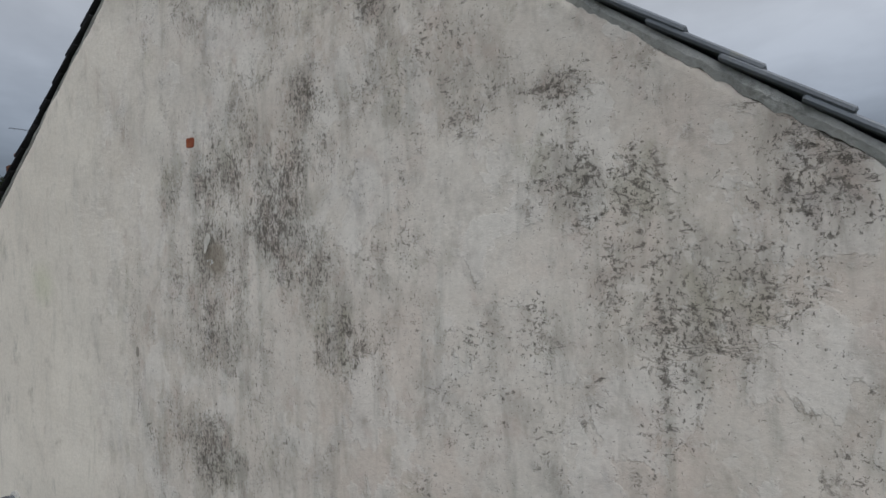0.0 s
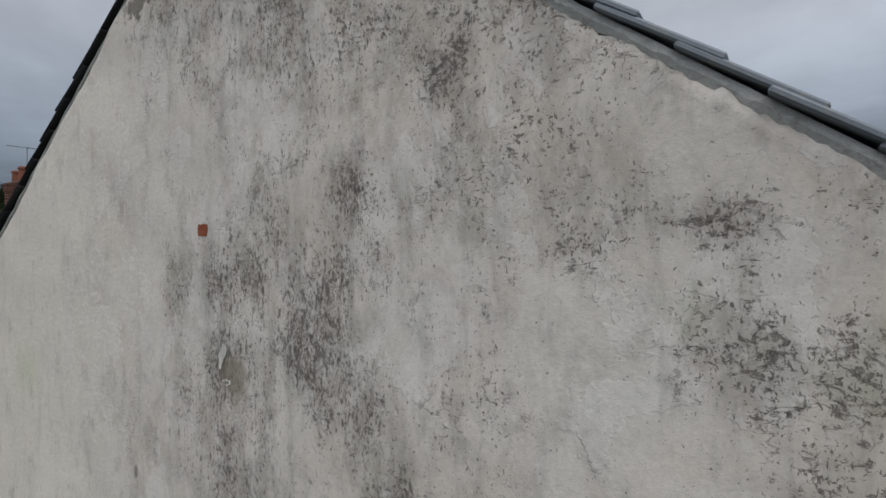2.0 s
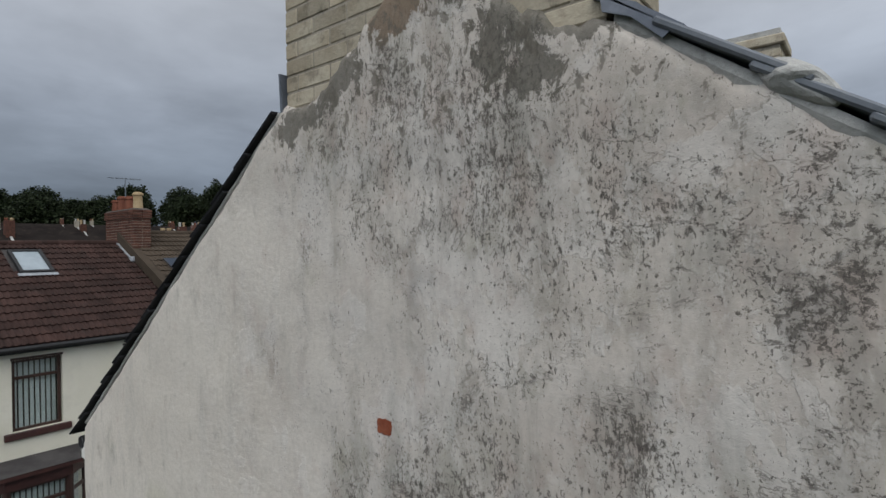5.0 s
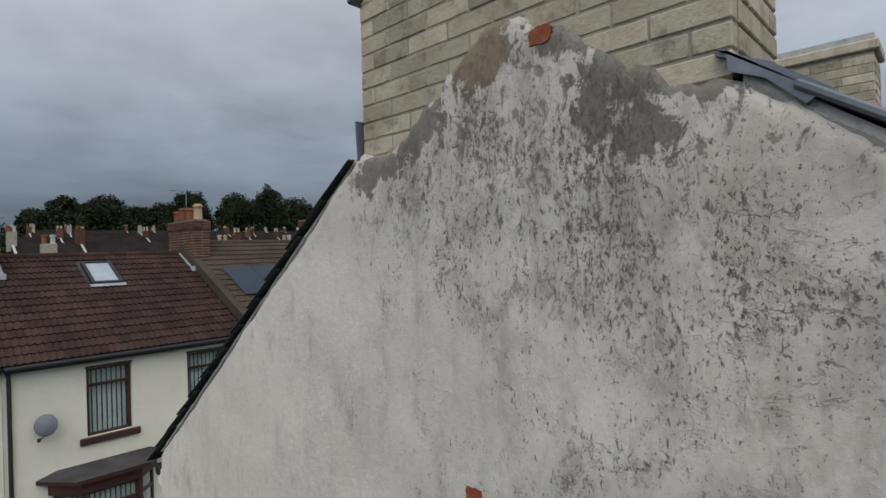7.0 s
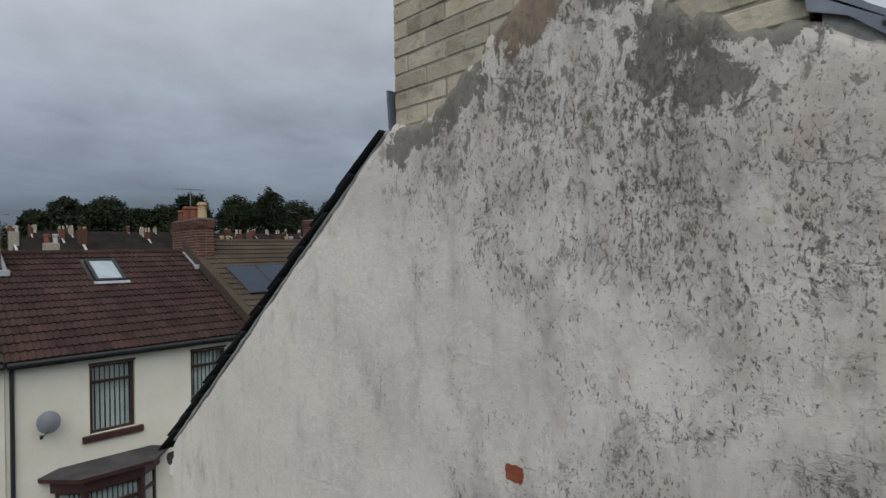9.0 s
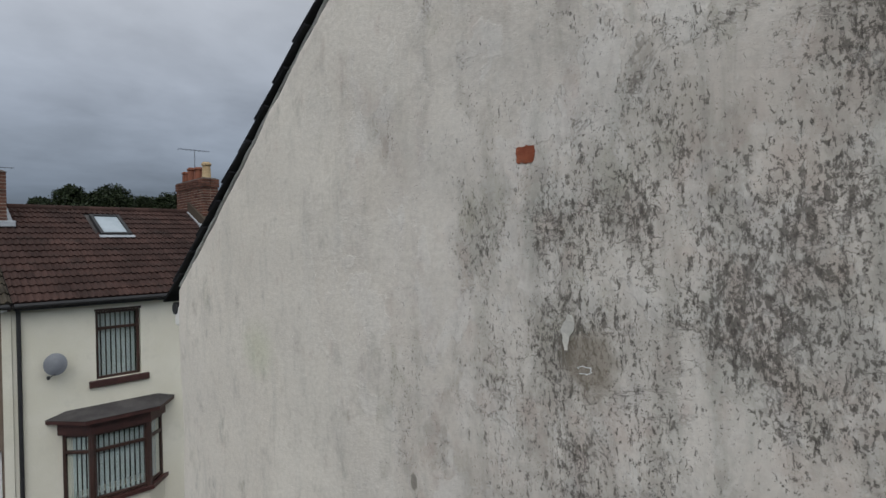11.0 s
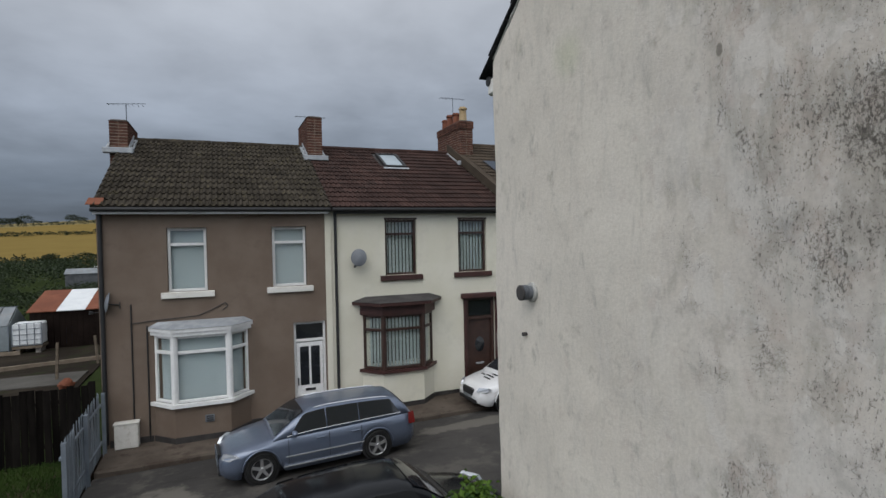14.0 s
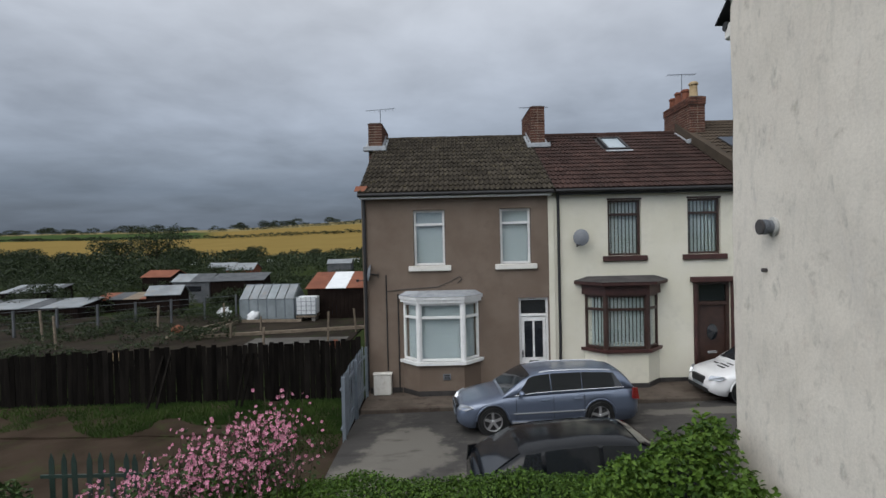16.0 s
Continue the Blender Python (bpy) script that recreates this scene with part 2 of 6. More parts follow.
    for q in ((2.71, 9.03, 0.22, 0.15), (2.68, 8.83, 0.12, 0.12), (3.58, 9.01, 0.24, 0.15), (3.74, 8.88, 0.2, 0.09), (2.90, 9.17, 0.16, 0.11), (2.82, 8.93, 0.10, 0.14), (3.86, 8.86, 0.10, 0.12), (2.52, 8.93, 0.14, 0.06)):
        v = blob(nt, y, z, *q)
        backing = v if backing is None else mth(nt, "MAXIMUM", backing, v)
    bare = mul(sstep(nt, plus(backing, mul(rag, 3.0)), 0.24, 0.34), sstep(nt, backing, 0.0, 0.06))
    col = mixc(nt, mul(bare, 0.8), col, mixc(nt, fine, (0.06, 0.057, 0.046), (0.165, 0.152, 0.125)))
    patch = blob(nt, y, z, 3.24, 9.20, 0.22, 0.17)
    brown = mul(sstep(nt, plus(patch, mul(rag, 2.2)), 0.27, 0.33), sstep(nt, patch, 0.0, 0.06))
    col = mixc(nt, mul(brown, 0.85), col, mixc(nt, fine, (0.13, 0.09, 0.058), (0.225, 0.162, 0.108)))
    chips = mul(sstep(nt, plus(plus(rag, 0.5), mul(sstep(nt, z, 8.4, 9.2), 0.09)), 0.60, 0.65), sstep(nt, z, 8.3, 8.8))
    col = mixc(nt, mul(mul(chips, 0.7), dull), col, (0.14, 0.125, 0.10))
    col = mixc(nt, 0.3, col, ramp(nt, fine, [(0.32, 0.62), (0.6, 1.0)]), "MULTIPLY")
    nt.links.new(col, b.inputs["Base Color"])
    b.inputs["Roughness"].default_value = 0.93
    b.inputs["Specular IOR Level"].default_value = 0.15
    h = plus(mul(mid, 0.9), mul(plus(mul(fine, 0.6), mul(grit, 0.12)), plus(mul(dull, 0.6), 0.4)))
    h = plus(h, mul(mul(shell, dull), 0.30))
    h = less(h, plus(mul(plus(bare, brown), 0.45), plus(mul(plus(fleck, dots), 0.28), mul(crack, 0.4))))
    add_bump(nt, b, h, 0.6, 0.010)
    return m


M_RENDER = render_wall_mat()
M_BUFF = surface("buff_brick", (0.33, 0.282, 0.205), (0.435, 0.388, 0.30), 6, 70, 0.9, 0.7, 0.006, spread=0.5, dirt=(0.165, 0.145, 0.112))
M_MORTAR = surface("old_mortar", (0.24, 0.215, 0.17), (0.36, 0.325, 0.265), 8, 90, 0.95, 0.6, 0.004, dirt=(0.16, 0.15, 0.13))
M_BAREBRICK = surface("bare_orange_brick", (0.20, 0.062, 0.036), (0.30, 0.105, 0.058), 14, 90, 0.92, 0.7, 0.005, dirt=(0.15, 0.06, 0.042))
M_SOOT = surface("sooty_mortar", (0.06, 0.05, 0.044), (0.11, 0.095, 0.085), 5, 50, 0.95, 0.6, 0.008)
M_CEMENT = surface("cement_fillet", (0.36, 0.36, 0.34), (0.45, 0.44, 0.41), 6, 60, 0.92, 0.7, 0.01, dirt=(0.22, 0.22, 0.2))
M_REDBRICK = surface("red_brick", (0.075, 0.042, 0.034), (0.135, 0.066, 0.048), 6, 80, 0.9, 0.5, 0.004, spread=0.5, dirt=(0.07, 0.04, 0.032))
M_SLATE = surface("grey_roof_tile", (0.10, 0.115, 0.135), (0.16, 0.175, 0.195), 3, 50, 0.62, 0.4, 0.003, spread=0.35, dirt=(0.2, 0.2, 0.17))
# same grey tile, with the under-lit front slope's shade put into the colour
M_SLATESHADE = surface("shaded_roof_tile", (0.022, 0.022, 0.024), (0.04, 0.04, 0.043), 3, 50, 0.8, 0.4, 0.003, spread=0.35)
M_LEAD = surface("lead_flashing", (0.11, 0.125, 0.15), (0.17, 0.185, 0.21), 5, 40, 0.5, 0.3, 0.004, metal=0.3)
M_LEADPALE = surface("weathered_lead", (0.28, 0.30, 0.32), (0.37, 0.39, 0.41), 5, 40, 0.55, 0.3, 0.004, metal=0.2)
M_TILE1 = surface("mossy_brown_tile", (0.036, 0.031, 0.025), (0.056, 0.048, 0.038), 2.2, 40, 0.92, 0.5, 0.004, spread=0.4, dirt=(0.085, 0.073, 0.046))
M_TILE2 = surface("red_brown_tile", (0.034, 0.020, 0.017), (0.052, 0.029, 0.024), 1.0, 40, 0.85, 0.4, 0.004, spread=0.45, dirt=(0.032, 0.023, 0.02))
M_TILE3 = surface("buff_brown_tile", (0.052, 0.040, 0.029), (0.078, 0.060, 0.044), 1.0, 40, 0.85, 0.4, 0.004, spread=0.4)
M_FARROOF = surface("weathered_slate_roof", (0.014, 0.012, 0.011), (0.024, 0.020, 0.018), 0.5, 6, 0.92, 0.4, 0.01, dirt=(0.032, 0.025, 0.021))
M_DASH = surface("brown_pebbledash", (0.155, 0.118, 0.092), (0.185, 0.145, 0.115), 1.1, 110, 0.95, 0.8, 0.008, dirt=(0.14, 0.108, 0.086))
M_CREAM = surface("cream_masonry_paint", (0.60, 0.575, 0.47), (0.65, 0.625, 0.53), 1.0, 60, 0.85, 0.3, 0.003, dirt=(0.52, 0.50, 0.42))
M_WHITE = surface("white_upvc", (0.68, 0.68, 0.67), (0.75, 0.75, 0.73), 3, 20, 0.35, 0.0)
M_STONE = surface("white_painted_stone", (0.62, 0.60, 0.55), (0.70, 0.68, 0.63), 4, 60, 0.8, 0.3, 0.003, dirt=(0.45, 0.42, 0.36))
M_MAROON = surface("maroon_paint", (0.036, 0.013, 0.011), (0.058, 0.020, 0.016), 4, 60, 0.5, 0.2, 0.002)
M_DARKWOOD = surface("dark_brown_frame", (0.030, 0.016, 0.012), (0.048, 0.024, 0.018), 5, 60, 0.4, 0.1, 0.002)
M_FELT = surface("bitumen_felt", (0.045, 0.042, 0.042), (0.075, 0.07, 0.068), 2, 60, 0.85, 0.4, 0.003)
M_BLACK = surface("black_plastic", (0.008, 0.008, 0.009), (0.014, 0.014, 0.015), 4, 40, 0.62, 0.0)
M_PLINTH = surface("black_plinth_paint", (0.02, 0.018, 0.017), (0.04, 0.036, 0.034), 3, 50, 0.7, 0.3, 0.003)
M_PANE = glass_mat("window_glass", (0.86, 0.90, 0.90))
M_BLINDS = surface("pale_vertical_blind", (0.36, 0.41, 0.40), (0.42, 0.47, 0.46), 2, 30, 0.85, 0.0)
M_NET = surface("pale_roller_blind", (0.42, 0.47, 0.48), (0.47, 0.52, 0.53), 1, 30, 0.85, 0.0)
# dimness of the unlit rooms is put into this colour
M_ROOMDARK = surface("room_shade_colour", (0.05, 0.05, 0.05), (0.07, 0.068, 0.065), 1, 10, 0.9, 0.0)
M_ASPHALT = surface("asphalt", (0.045, 0.043, 0.041), (0.068, 0.064, 0.060), 0.55, 80, 0.9, 0.5, 0.005, dirt=(0.095, 0.088, 0.078))
nt = M_ASPHALT.node_tree
sh = nt.nodes["Principled BSDF"]
col = sh.inputs["Base Color"].links[0].from_socket
rp = world_pos(nt)
rs = nt.nodes.new("ShaderNodeSeparateXYZ")
nt.links.new(rp, rs.inputs[0])
worn = None
for q in ((-1.2, 12.6, 1.3, 2.2), (-1.9, 11.2, 1.4, 1.6), (1.4, 11.6, 2.2, 0.8), (6.5, 14.6, 3.0, 0.5)):
    v = blob(nt, rs.outputs[0], rs.outputs[1], *q)
    worn = v if worn is None else mth(nt, "MAXIMUM", worn, v)
worn = sstep(nt, mth(nt, "ADD", worn, mth(nt, "MULTIPLY", mth(nt, "SUBTRACT", noise_tex(nt, rp, 1.6, 8, 0.65), 0.5), 1.4)), 0.22, 0.50)
col = mixc(nt, mth(nt, "MULTIPLY", worn, 0.6), col, (0.16, 0.148, 0.128))
oil = sstep(nt, noise_tex(nt, scaled(nt, rp, (0.8, 2.2, 1)), 0.9, 7, 0.6), 0.54, 0.68)
nt.links.new(mixc(nt, mth(nt, "MULTIPLY", oil, 0.5), col, (0.028, 0.026, 0.025)), sh.inputs["Base Color"])
M_PAVE = surface("concrete_paving", (0.062, 0.050, 0.041), (0.10, 0.083, 0.068), 1.3, 60, 0.92, 0.4, 0.004, spread=0.35, dirt=(0.045, 0.033, 0.026))
M_CONC = surface("concrete_path", (0.19, 0.175, 0.155), (0.26, 0.24, 0.215), 0.8, 60, 0.92, 0.4, 0.004, dirt=(0.13, 0.12, 0.1))
M_GRAVEL = surface("trodden_gravel", (0.07, 0.066, 0.06), (0.105, 0.10, 0.09), 0.8, 30, 0.95, 0.5, 0.01)
M_EARTH = surface("bare_earth", (0.028, 0.020, 0.014), (0.050, 0.036, 0.026), 0.8, 30, 0.95, 0.6, 0.02, dirt=(0.035, 0.045, 0.016))
M_SOIL = surface("dark_allotment_soil", (0.020, 0.016, 0.013), (0.034, 0.028, 0.021), 0.5, 12, 0.95, 0.6, 0.03, dirt=(0.022, 0.032, 0.012))
M_GRASS = surface("grass_blades", (0.014, 0.031, 0.005), (0.030, 0.053, 0.010), 0.8, 20, 0.8, 0.0)
M_FENCE = surface("black_stained_timber", (0.005, 0.0045, 0.004), (0.011, 0.0095, 0.008), 3, 30, 0.95, 0.4, 0.004, spread=0.9, stretch=(3, 3, 0.4))
M_TIMBER = surface("weathered_timber", (0.13, 0.105, 0.08), (0.20, 0.165, 0.125), 3, 30, 0.9, 0.4, 0.004, spread=0.4, stretch=(1, 1, 3))
M_STEEL = surface("galvanised_steel", (0.13, 0.155, 0.18), (0.18, 0.205, 0.235), 4, 40, 0.6, 0.1, 0.002, metal=0.35)
M_GREENPAL = surface("green_painted_paling", (0.006, 0.018, 0.013), (0.011, 0.028, 0.02), 4, 40, 0.6, 0.1, 0.002)
M_CARBLUE = surface("blue_grey_metallic_paint", (0.12, 0.147, 0.205), (0.127, 0.155, 0.215), 1.0, 300, 0.30, 0.0, metal=0.45, coat=0.7)
M_CARBLACK = surface("black_car_paint", (0.004, 0.005, 0.007), (0.006, 0.007, 0.009), 1, 300, 0.16, 0.0)
M_CARBLACK.node_tree.nodes["Principled BSDF"].inputs["Specular IOR Level"].default_value = 0.3
M_CARWHITE = surface("white_car_paint", (0.66, 0.66, 0.66), (0.70, 0.70, 0.70), 1, 300, 0.3, 0.0, coat=0.6)
M_CARGLASS = surface("tinted_car_glass", (0.012, 0.014, 0.016), (0.016, 0.018, 0.021), 1, 20, 0.08, 0.0, coat=0.2)
M_TYRE = surface("tyre_rubber", (0.015, 0.015, 0.015), (0.025, 0.025, 0.025), 6, 60, 0.9, 0.2, 0.002)
M_ALLOY = surface("alloy_rim", (0.42, 0.42, 0.43), (0.5, 0.5, 0.5), 6, 60, 0.35, 0.0, metal=0.7)
M_CHROME = surface("bright_trim", (0.55, 0.57, 0.6), (0.62, 0.64, 0.67), 6, 60, 0.25, 0.0, metal=0.6)
M_LAMP = surface("headlamp_lens", (0.42, 0.44, 0.46), (0.55, 0.57, 0.6), 30, 90, 0.15, 0.0, metal=0.4, coat=1.0)
M_TAIL = surface("red_tail_lamp", (0.14, 0.008, 0.007), (0.20, 0.013, 0.010), 20, 60, 0.25, 0.0, coat=0.8)
M_DISH = surface("grey_dish", (0.115, 0.125, 0.14), (0.15, 0.16, 0.175), 4, 60, 0.6, 0.0)
M_POT = surface("yellow_clay_pot", (0.34, 0.25, 0.14), (0.43, 0.33, 0.20), 5, 60, 0.85, 0.3, 0.003, dirt=(0.25, 0.17, 0.09))
M_POTRED = surface("terracotta_pot", (0.15, 0.058, 0.038), (0.20, 0.08, 0.05), 5, 60, 0.85, 0.3, 0.003)
M_SOLAR = surface("solar_glass", (0.016, 0.026, 0.045), (0.022, 0.034, 0.056), 1, 10, 0.4, 0.0)
M_SOLAR.node_tree.nodes["Principled BSDF"].inputs["Specular IOR Level"].default_value = 0.2
M_RUST = surface("rusty_corrugated_sheet", (0.15, 0.056, 0.034), (0.21, 0.08, 0.046), 1, 12, 0.8, 0.2, 0.004, dirt=(0.12, 0.04, 0.024))
M_SHEETPALE = surface("pale_corrugated_sheet", (0.14, 0.155, 0.165), (0.22, 0.24, 0.25), 1, 12, 0.6, 0.2, 0.004, dirt=(0.19, 0.17, 0.15))
M_SHEDDARK = surface("creosoted_shed_boards", (0.010, 0.007, 0.006), (0.017, 0.012, 0.010), 2, 20, 0.9, 0.2, 0.004)
M_SHEDGREY = surface("grey_shed_boards", (0.075, 0.08, 0.085), (0.11, 0.115, 0.12), 2, 20, 0.9, 0.2, 0.004)
# skylight glass with the sky's reflection put into an opaque pale colour
M_SKYPANE = surface("sky_coloured_roof_glass", (0.26, 0.31, 0.34), (0.33, 0.38, 0.41), 2, 20, 0.35, 0.0)
M_POLY = surface("old_polycarbonate", (0.15, 0.175, 0.185), (0.22, 0.25, 0.26), 1.5, 20, 0.45, 0.1, 0.003)
M_TANK = surface("white_plastic_tank", (0.60, 0.62, 0.63), (0.68, 0.70, 0.70), 2, 20, 0.5, 0.0)
M_BLUE = surface("blue_plastic", (0.02, 0.06, 0.17), (0.03, 0.08, 0.22), 2, 20, 0.5, 0.0)
M_BARK = surface("bark", (0.05, 0.04, 0.03), (0.085, 0.068, 0.05), 6, 40, 0.95, 0.6, 0.01)


def leaf_mat(name, c1, c2, c3):
    m, nt, b = base_mat(name)
    r = nt.nodes.new("ShaderNodeNewGeometry").outputs["Random Per Island"]
    n = noise_tex(nt, world_pos(nt), 1.7, 3)
    col = mixc(nt, r, c1, c2)
    col = mixc(nt, mth(nt, "MULTIPLY", sstep(nt, n, 0.45, 0.7), 0.6), col, c3)
    nt.links.new(col, b.inputs["Base Color"])
    b.inputs["Roughness"].default_value = 0.55
    b.inputs["Specular IOR Level"].default_value = 0.15
    return m


M_LEAF = leaf_mat("bright_shrub_leaf", (0.018, 0.046, 0.006), (0.080, 0.138, 0.020), (0.045, 0.088, 0.011))
M_HEDGE = leaf_mat("privet_leaf", (0.018, 0.045, 0.006), (0.066, 0.118, 0.018), (0.042, 0.080, 0.010))
M_MALLOW = leaf_mat("mallow_leaf", (0.018, 0.034, 0.011), (0.050, 0.075, 0.026), (0.030, 0.055, 0.013))
M_PINK = leaf_mat("pink_petal", (0.36, 0.09, 0.17), (0.60, 0.30, 0.38), (0.46, 0.16, 0.25))
M_TREE = leaf_mat("distant_foliage", (0.010, 0.016, 0.007), (0.022, 0.031, 0.012), (0.015, 0.024, 0.007))
M_SCRUB = leaf_mat("scrub_foliage", (0.012, 0.021, 0.008), (0.030, 0.042, 0.016), (0.020, 0.032, 0.010))


# ---- building helpers ----
def part(name, bm, material, parent=None, label="", smooth=False):
    me = bpy.data.meshes.new(name)
    bm.to_mesh(me)
    bm.free()
    me.materials.append(material)
    if smooth:
        for f in me.polygons:
            f.use_smooth = True
    ob = new(name, me)
    if parent is not None:
        ob.parent = parent
    if label:
        ob["label"] = label
    return ob


def piece(name, me, m, parent):
    ob = new(name, me)
    ob.parent = parent
    ob.matrix_local = m
    return ob


def thing(name, label, category, group="", kind="", at=None):
    ob = new(name)
    ob.empty_display_size = 0.2
    if at is not None:
        ob.matrix_basis = at
    return tagged(ob, label, category, group, kind)


def bx(bm, x0, x1, y0, y1, z0, z1, bevel=0.0, m=None):
    r = bmesh.ops.create_cube(bm, size=1.0)
    vs = r["verts"]
    bmesh.ops.scale(bm, vec=(abs(x1 - x0), abs(y1 - y0), abs(z1 - z0)), verts=vs)
    bmesh.ops.translate(bm, vec=((x0 + x1) / 2, (y0 + y1) / 2, (z0 + z1) / 2), verts=vs)
    if bevel:
        es = list({e for v in vs for e in v.link_edges})
        rb = bmesh.ops.bevel(bm, geom=es, offset=bevel, segments=1, affect="EDGES")
        vs = list({v for f in rb["faces"] for v in f.verts} | {v for v in vs if v.is_valid})
    if m is not None:
        bmesh.ops.transform(bm, matrix=m, verts=vs)
    return bm


def box(x0, x1, y0, y1, z0, z1, bevel=0.0):
    return bx(bmesh.new(), x0, x1, y0, y1, z0, z1, bevel)


def extrude_poly(pts, vec, bm=None):
    """A flat polygon of 3D points, thickened along vec."""
    bm = bm or bmesh.new()
    vec = Vector(vec)
    a = [bm.verts.new(p) for p in pts]
    b = [bm.verts.new(Vector(p) + vec) for p in pts]
    n = len(pts)
    fs = [bm.faces.new(a), bm.faces.new(b[::-1])]
    for i in range(n):
        fs.append(bm.faces.new((a[i], b[i], b[(i + 1) % n], a[(i + 1) % n])))
    bmesh.ops.recalc_face_normals(bm, faces=fs)
    return bm


def tube(bm, p0, p1, r0, r1=None, n=10, caps=True):
    p0, p1 = Vector(p0), Vector(p1)
    r1 = r0 if r1 is None else r1
    q = (p1 - p0).to_track_quat("Z", "Y")
    rings = []
    for p, r in ((p0, r0), (p1, r1)):
        rings.append([bm.verts.new(p + q @ Vector((r * math.cos(2 * math.pi * i / n), r * math.sin(2 * math.pi * i / n), 0))) for i in range(n)])
    for i in range(n):
        bm.faces.new((rings[0][i], rings[0][(i + 1) % n], rings[1][(i + 1) % n], rings[1][i]))
    if caps:
        bm.faces.new(rings[0][::-1])
        bm.faces.new(rings[1])
    return bm


def lathe(profile, n=20, m=None):
    bm = bmesh.new()
    rings = [[bm.verts.new((r * math.cos(2 * math.pi * i / n), r * math.sin(2 * math.pi * i / n), z)) for i in range(n)] for r, z in profile]
    for a, b in zip(rings, rings[1:]):
        for i in range(n):
            bm.faces.new((a[i], a[(i + 1) % n], b[(i + 1) % n], b[i]))
    bm.faces.new(rings[0][::-1])
    bm.faces.new(rings[-1])
    if m is not None:
        bmesh.ops.transform(bm, matrix=m, verts=bm.verts)
    return bm


def leaves(name, spots, size, material, parent=None, label="", fold=0.35):
    """Many small folded leaves, one at each (place, outward normal)."""
    vs, fs = [], []
    for p, nrm in spots:
        s = size * random.uniform(0.6, 1.3)
        u = Vector((random.gauss(0, 1), random.gauss(0, 1), random.gauss(0, 0.6) - 0.3)).normalized()
        w = (nrm + Vector((random.gauss(0, .5), random.gauss(0, .5), random.gauss(0, .5)))).cross(u)
        if w.length < 1e-4:
            continue
        w.normalize()
        up = u.cross(w) * (s * fold)
        i = len(vs)
        vs += [p, p + u * s * .5 + w * s * .32 + up * .5, p + u * s * 1.05, p + u * s * .5 - w * s * .32 + up * .5]
        fs += [(i, i + 1, i + 2), (i, i + 2, i + 3)]
    me = bpy.data.meshes.new(name)
    me.from_pydata(vs, [], fs)
    me.materials.append(material)
    ob = new(name, me)
    ob.parent = parent
    if label:
        ob["label"] = label
    return ob


def crown_spots(clumps, n):
    """Places on and a little inside a set of uneven clumps (centre, radii)."""
    out = []
    wts = [r[0] * r[1] + r[1] * r[2] + r[0] * r[2] for _, r in clumps]
    for (c, r) in random.choices(clumps, wts, k=n):
        d = Vector((random.gauss(0, 1), random.gauss(0, 1), random.gauss(0, 1))).normalized()
        if d.z < -0.55:
            d.z *= -1
        k = random.uniform(0.72, 1.06) * (0.86 + 0.3 * noise.noise(d * 2.3 + Vector(c)))
        out.append((Vector(c) + Vector((d.x * r[0], d.y * r[1], d.z * r[2])) * k, d))
    return out


# ---- ground ----
def smooth01(v, lo, hi):
    t = min(1.0, max(0.0, (v - lo) / (hi - lo)))
    return t * t * (3 - 2 * t)


def street(x):
    return 0.36 + 0.02 * min(12.0, max(-4.0, x))


def land(x, y):
    """Height of the ground: level by the street, a shallow valley, then the far hillside."""
    z = street(x) - 0.12
    town = smooth01(x / max(20.0, y), -0.06, 0.25)
    z += town * 0.052 * max(0.0, y - 30) * (1 - smooth01(y, 300, 900) * 0.5)
    low = 1 - town
    z -= low * 3.2 * smooth01(y, 55, 230)
    crest = 28 + 20 * smooth01(x / max(20.0, y), -0.5, 0.2)
    z += low * crest * smooth01(y, 215, 820)
    z -= 30 * smooth01(y, 900, 2500)
    if y < -30:
        z += 4 * smooth01(-y, 30, 200)
    return z


def field_mat():
    m, nt, b = base_mat("fields_and_rough_grass")
    p = world_pos(nt)
    s = nt.nodes.new("ShaderNodeSeparateXYZ")
    nt.links.new(p, s.inputs[0])
    wob = mth(nt, "MULTIPLY", mth(nt, "SUBTRACT", noise_tex(nt, p, 0.012, 3), 0.5), 60.0)
    yy = mth(nt, "ADD", mth(nt, "ADD", s.outputs[1], wob), mth(nt, "MULTIPLY", s.outputs[0], 0.12))
    fine = noise_tex(nt, p, 1.2, 5)
    wide = noise_tex(nt, p, 0.05, 5)
    rough = mixc(nt, fine, (0.018, 0.027, 0.011), (0.036, 0.046, 0.018))
    rough = mixc(nt, mth(nt, "MULTIPLY", sstep(nt, wide, 0.5, 0.7), 0.5), rough, (0.05, 0.042, 0.024))
    gold = mixc(nt, wide, (0.15, 0.106, 0.034), (0.195, 0.142, 0.050))
    green = mixc(nt, wide, (0.032, 0.052, 0.02), (0.05, 0.074, 0.027))
    col = mixc(nt, sstep(nt, yy, 228, 232), rough, gold)
    band = mth(nt, "MULTIPLY", sstep(nt, yy, 470, 476), sstep(nt, mth(nt, "SUBTRACT", mth(nt, "MULTIPLY", s.outputs[0], -1.0), mth(nt, "MULTIPLY", s.outputs[1], 0.45)), -20, 10))
    col = mixc(nt, band, col, green)
    col = mixc(nt, sstep(nt, yy, 590, 596), col, (0.17, 0.14, 0.07))
    nt.links.new(col, b.inputs["Base Color"])
    b.inputs["Roughness"].default_value = 0.95
    b.inputs["Specular IOR Level"].default_value = 0.0
    add_bump(nt, b, fine, 0.6, 0.3)
    return m


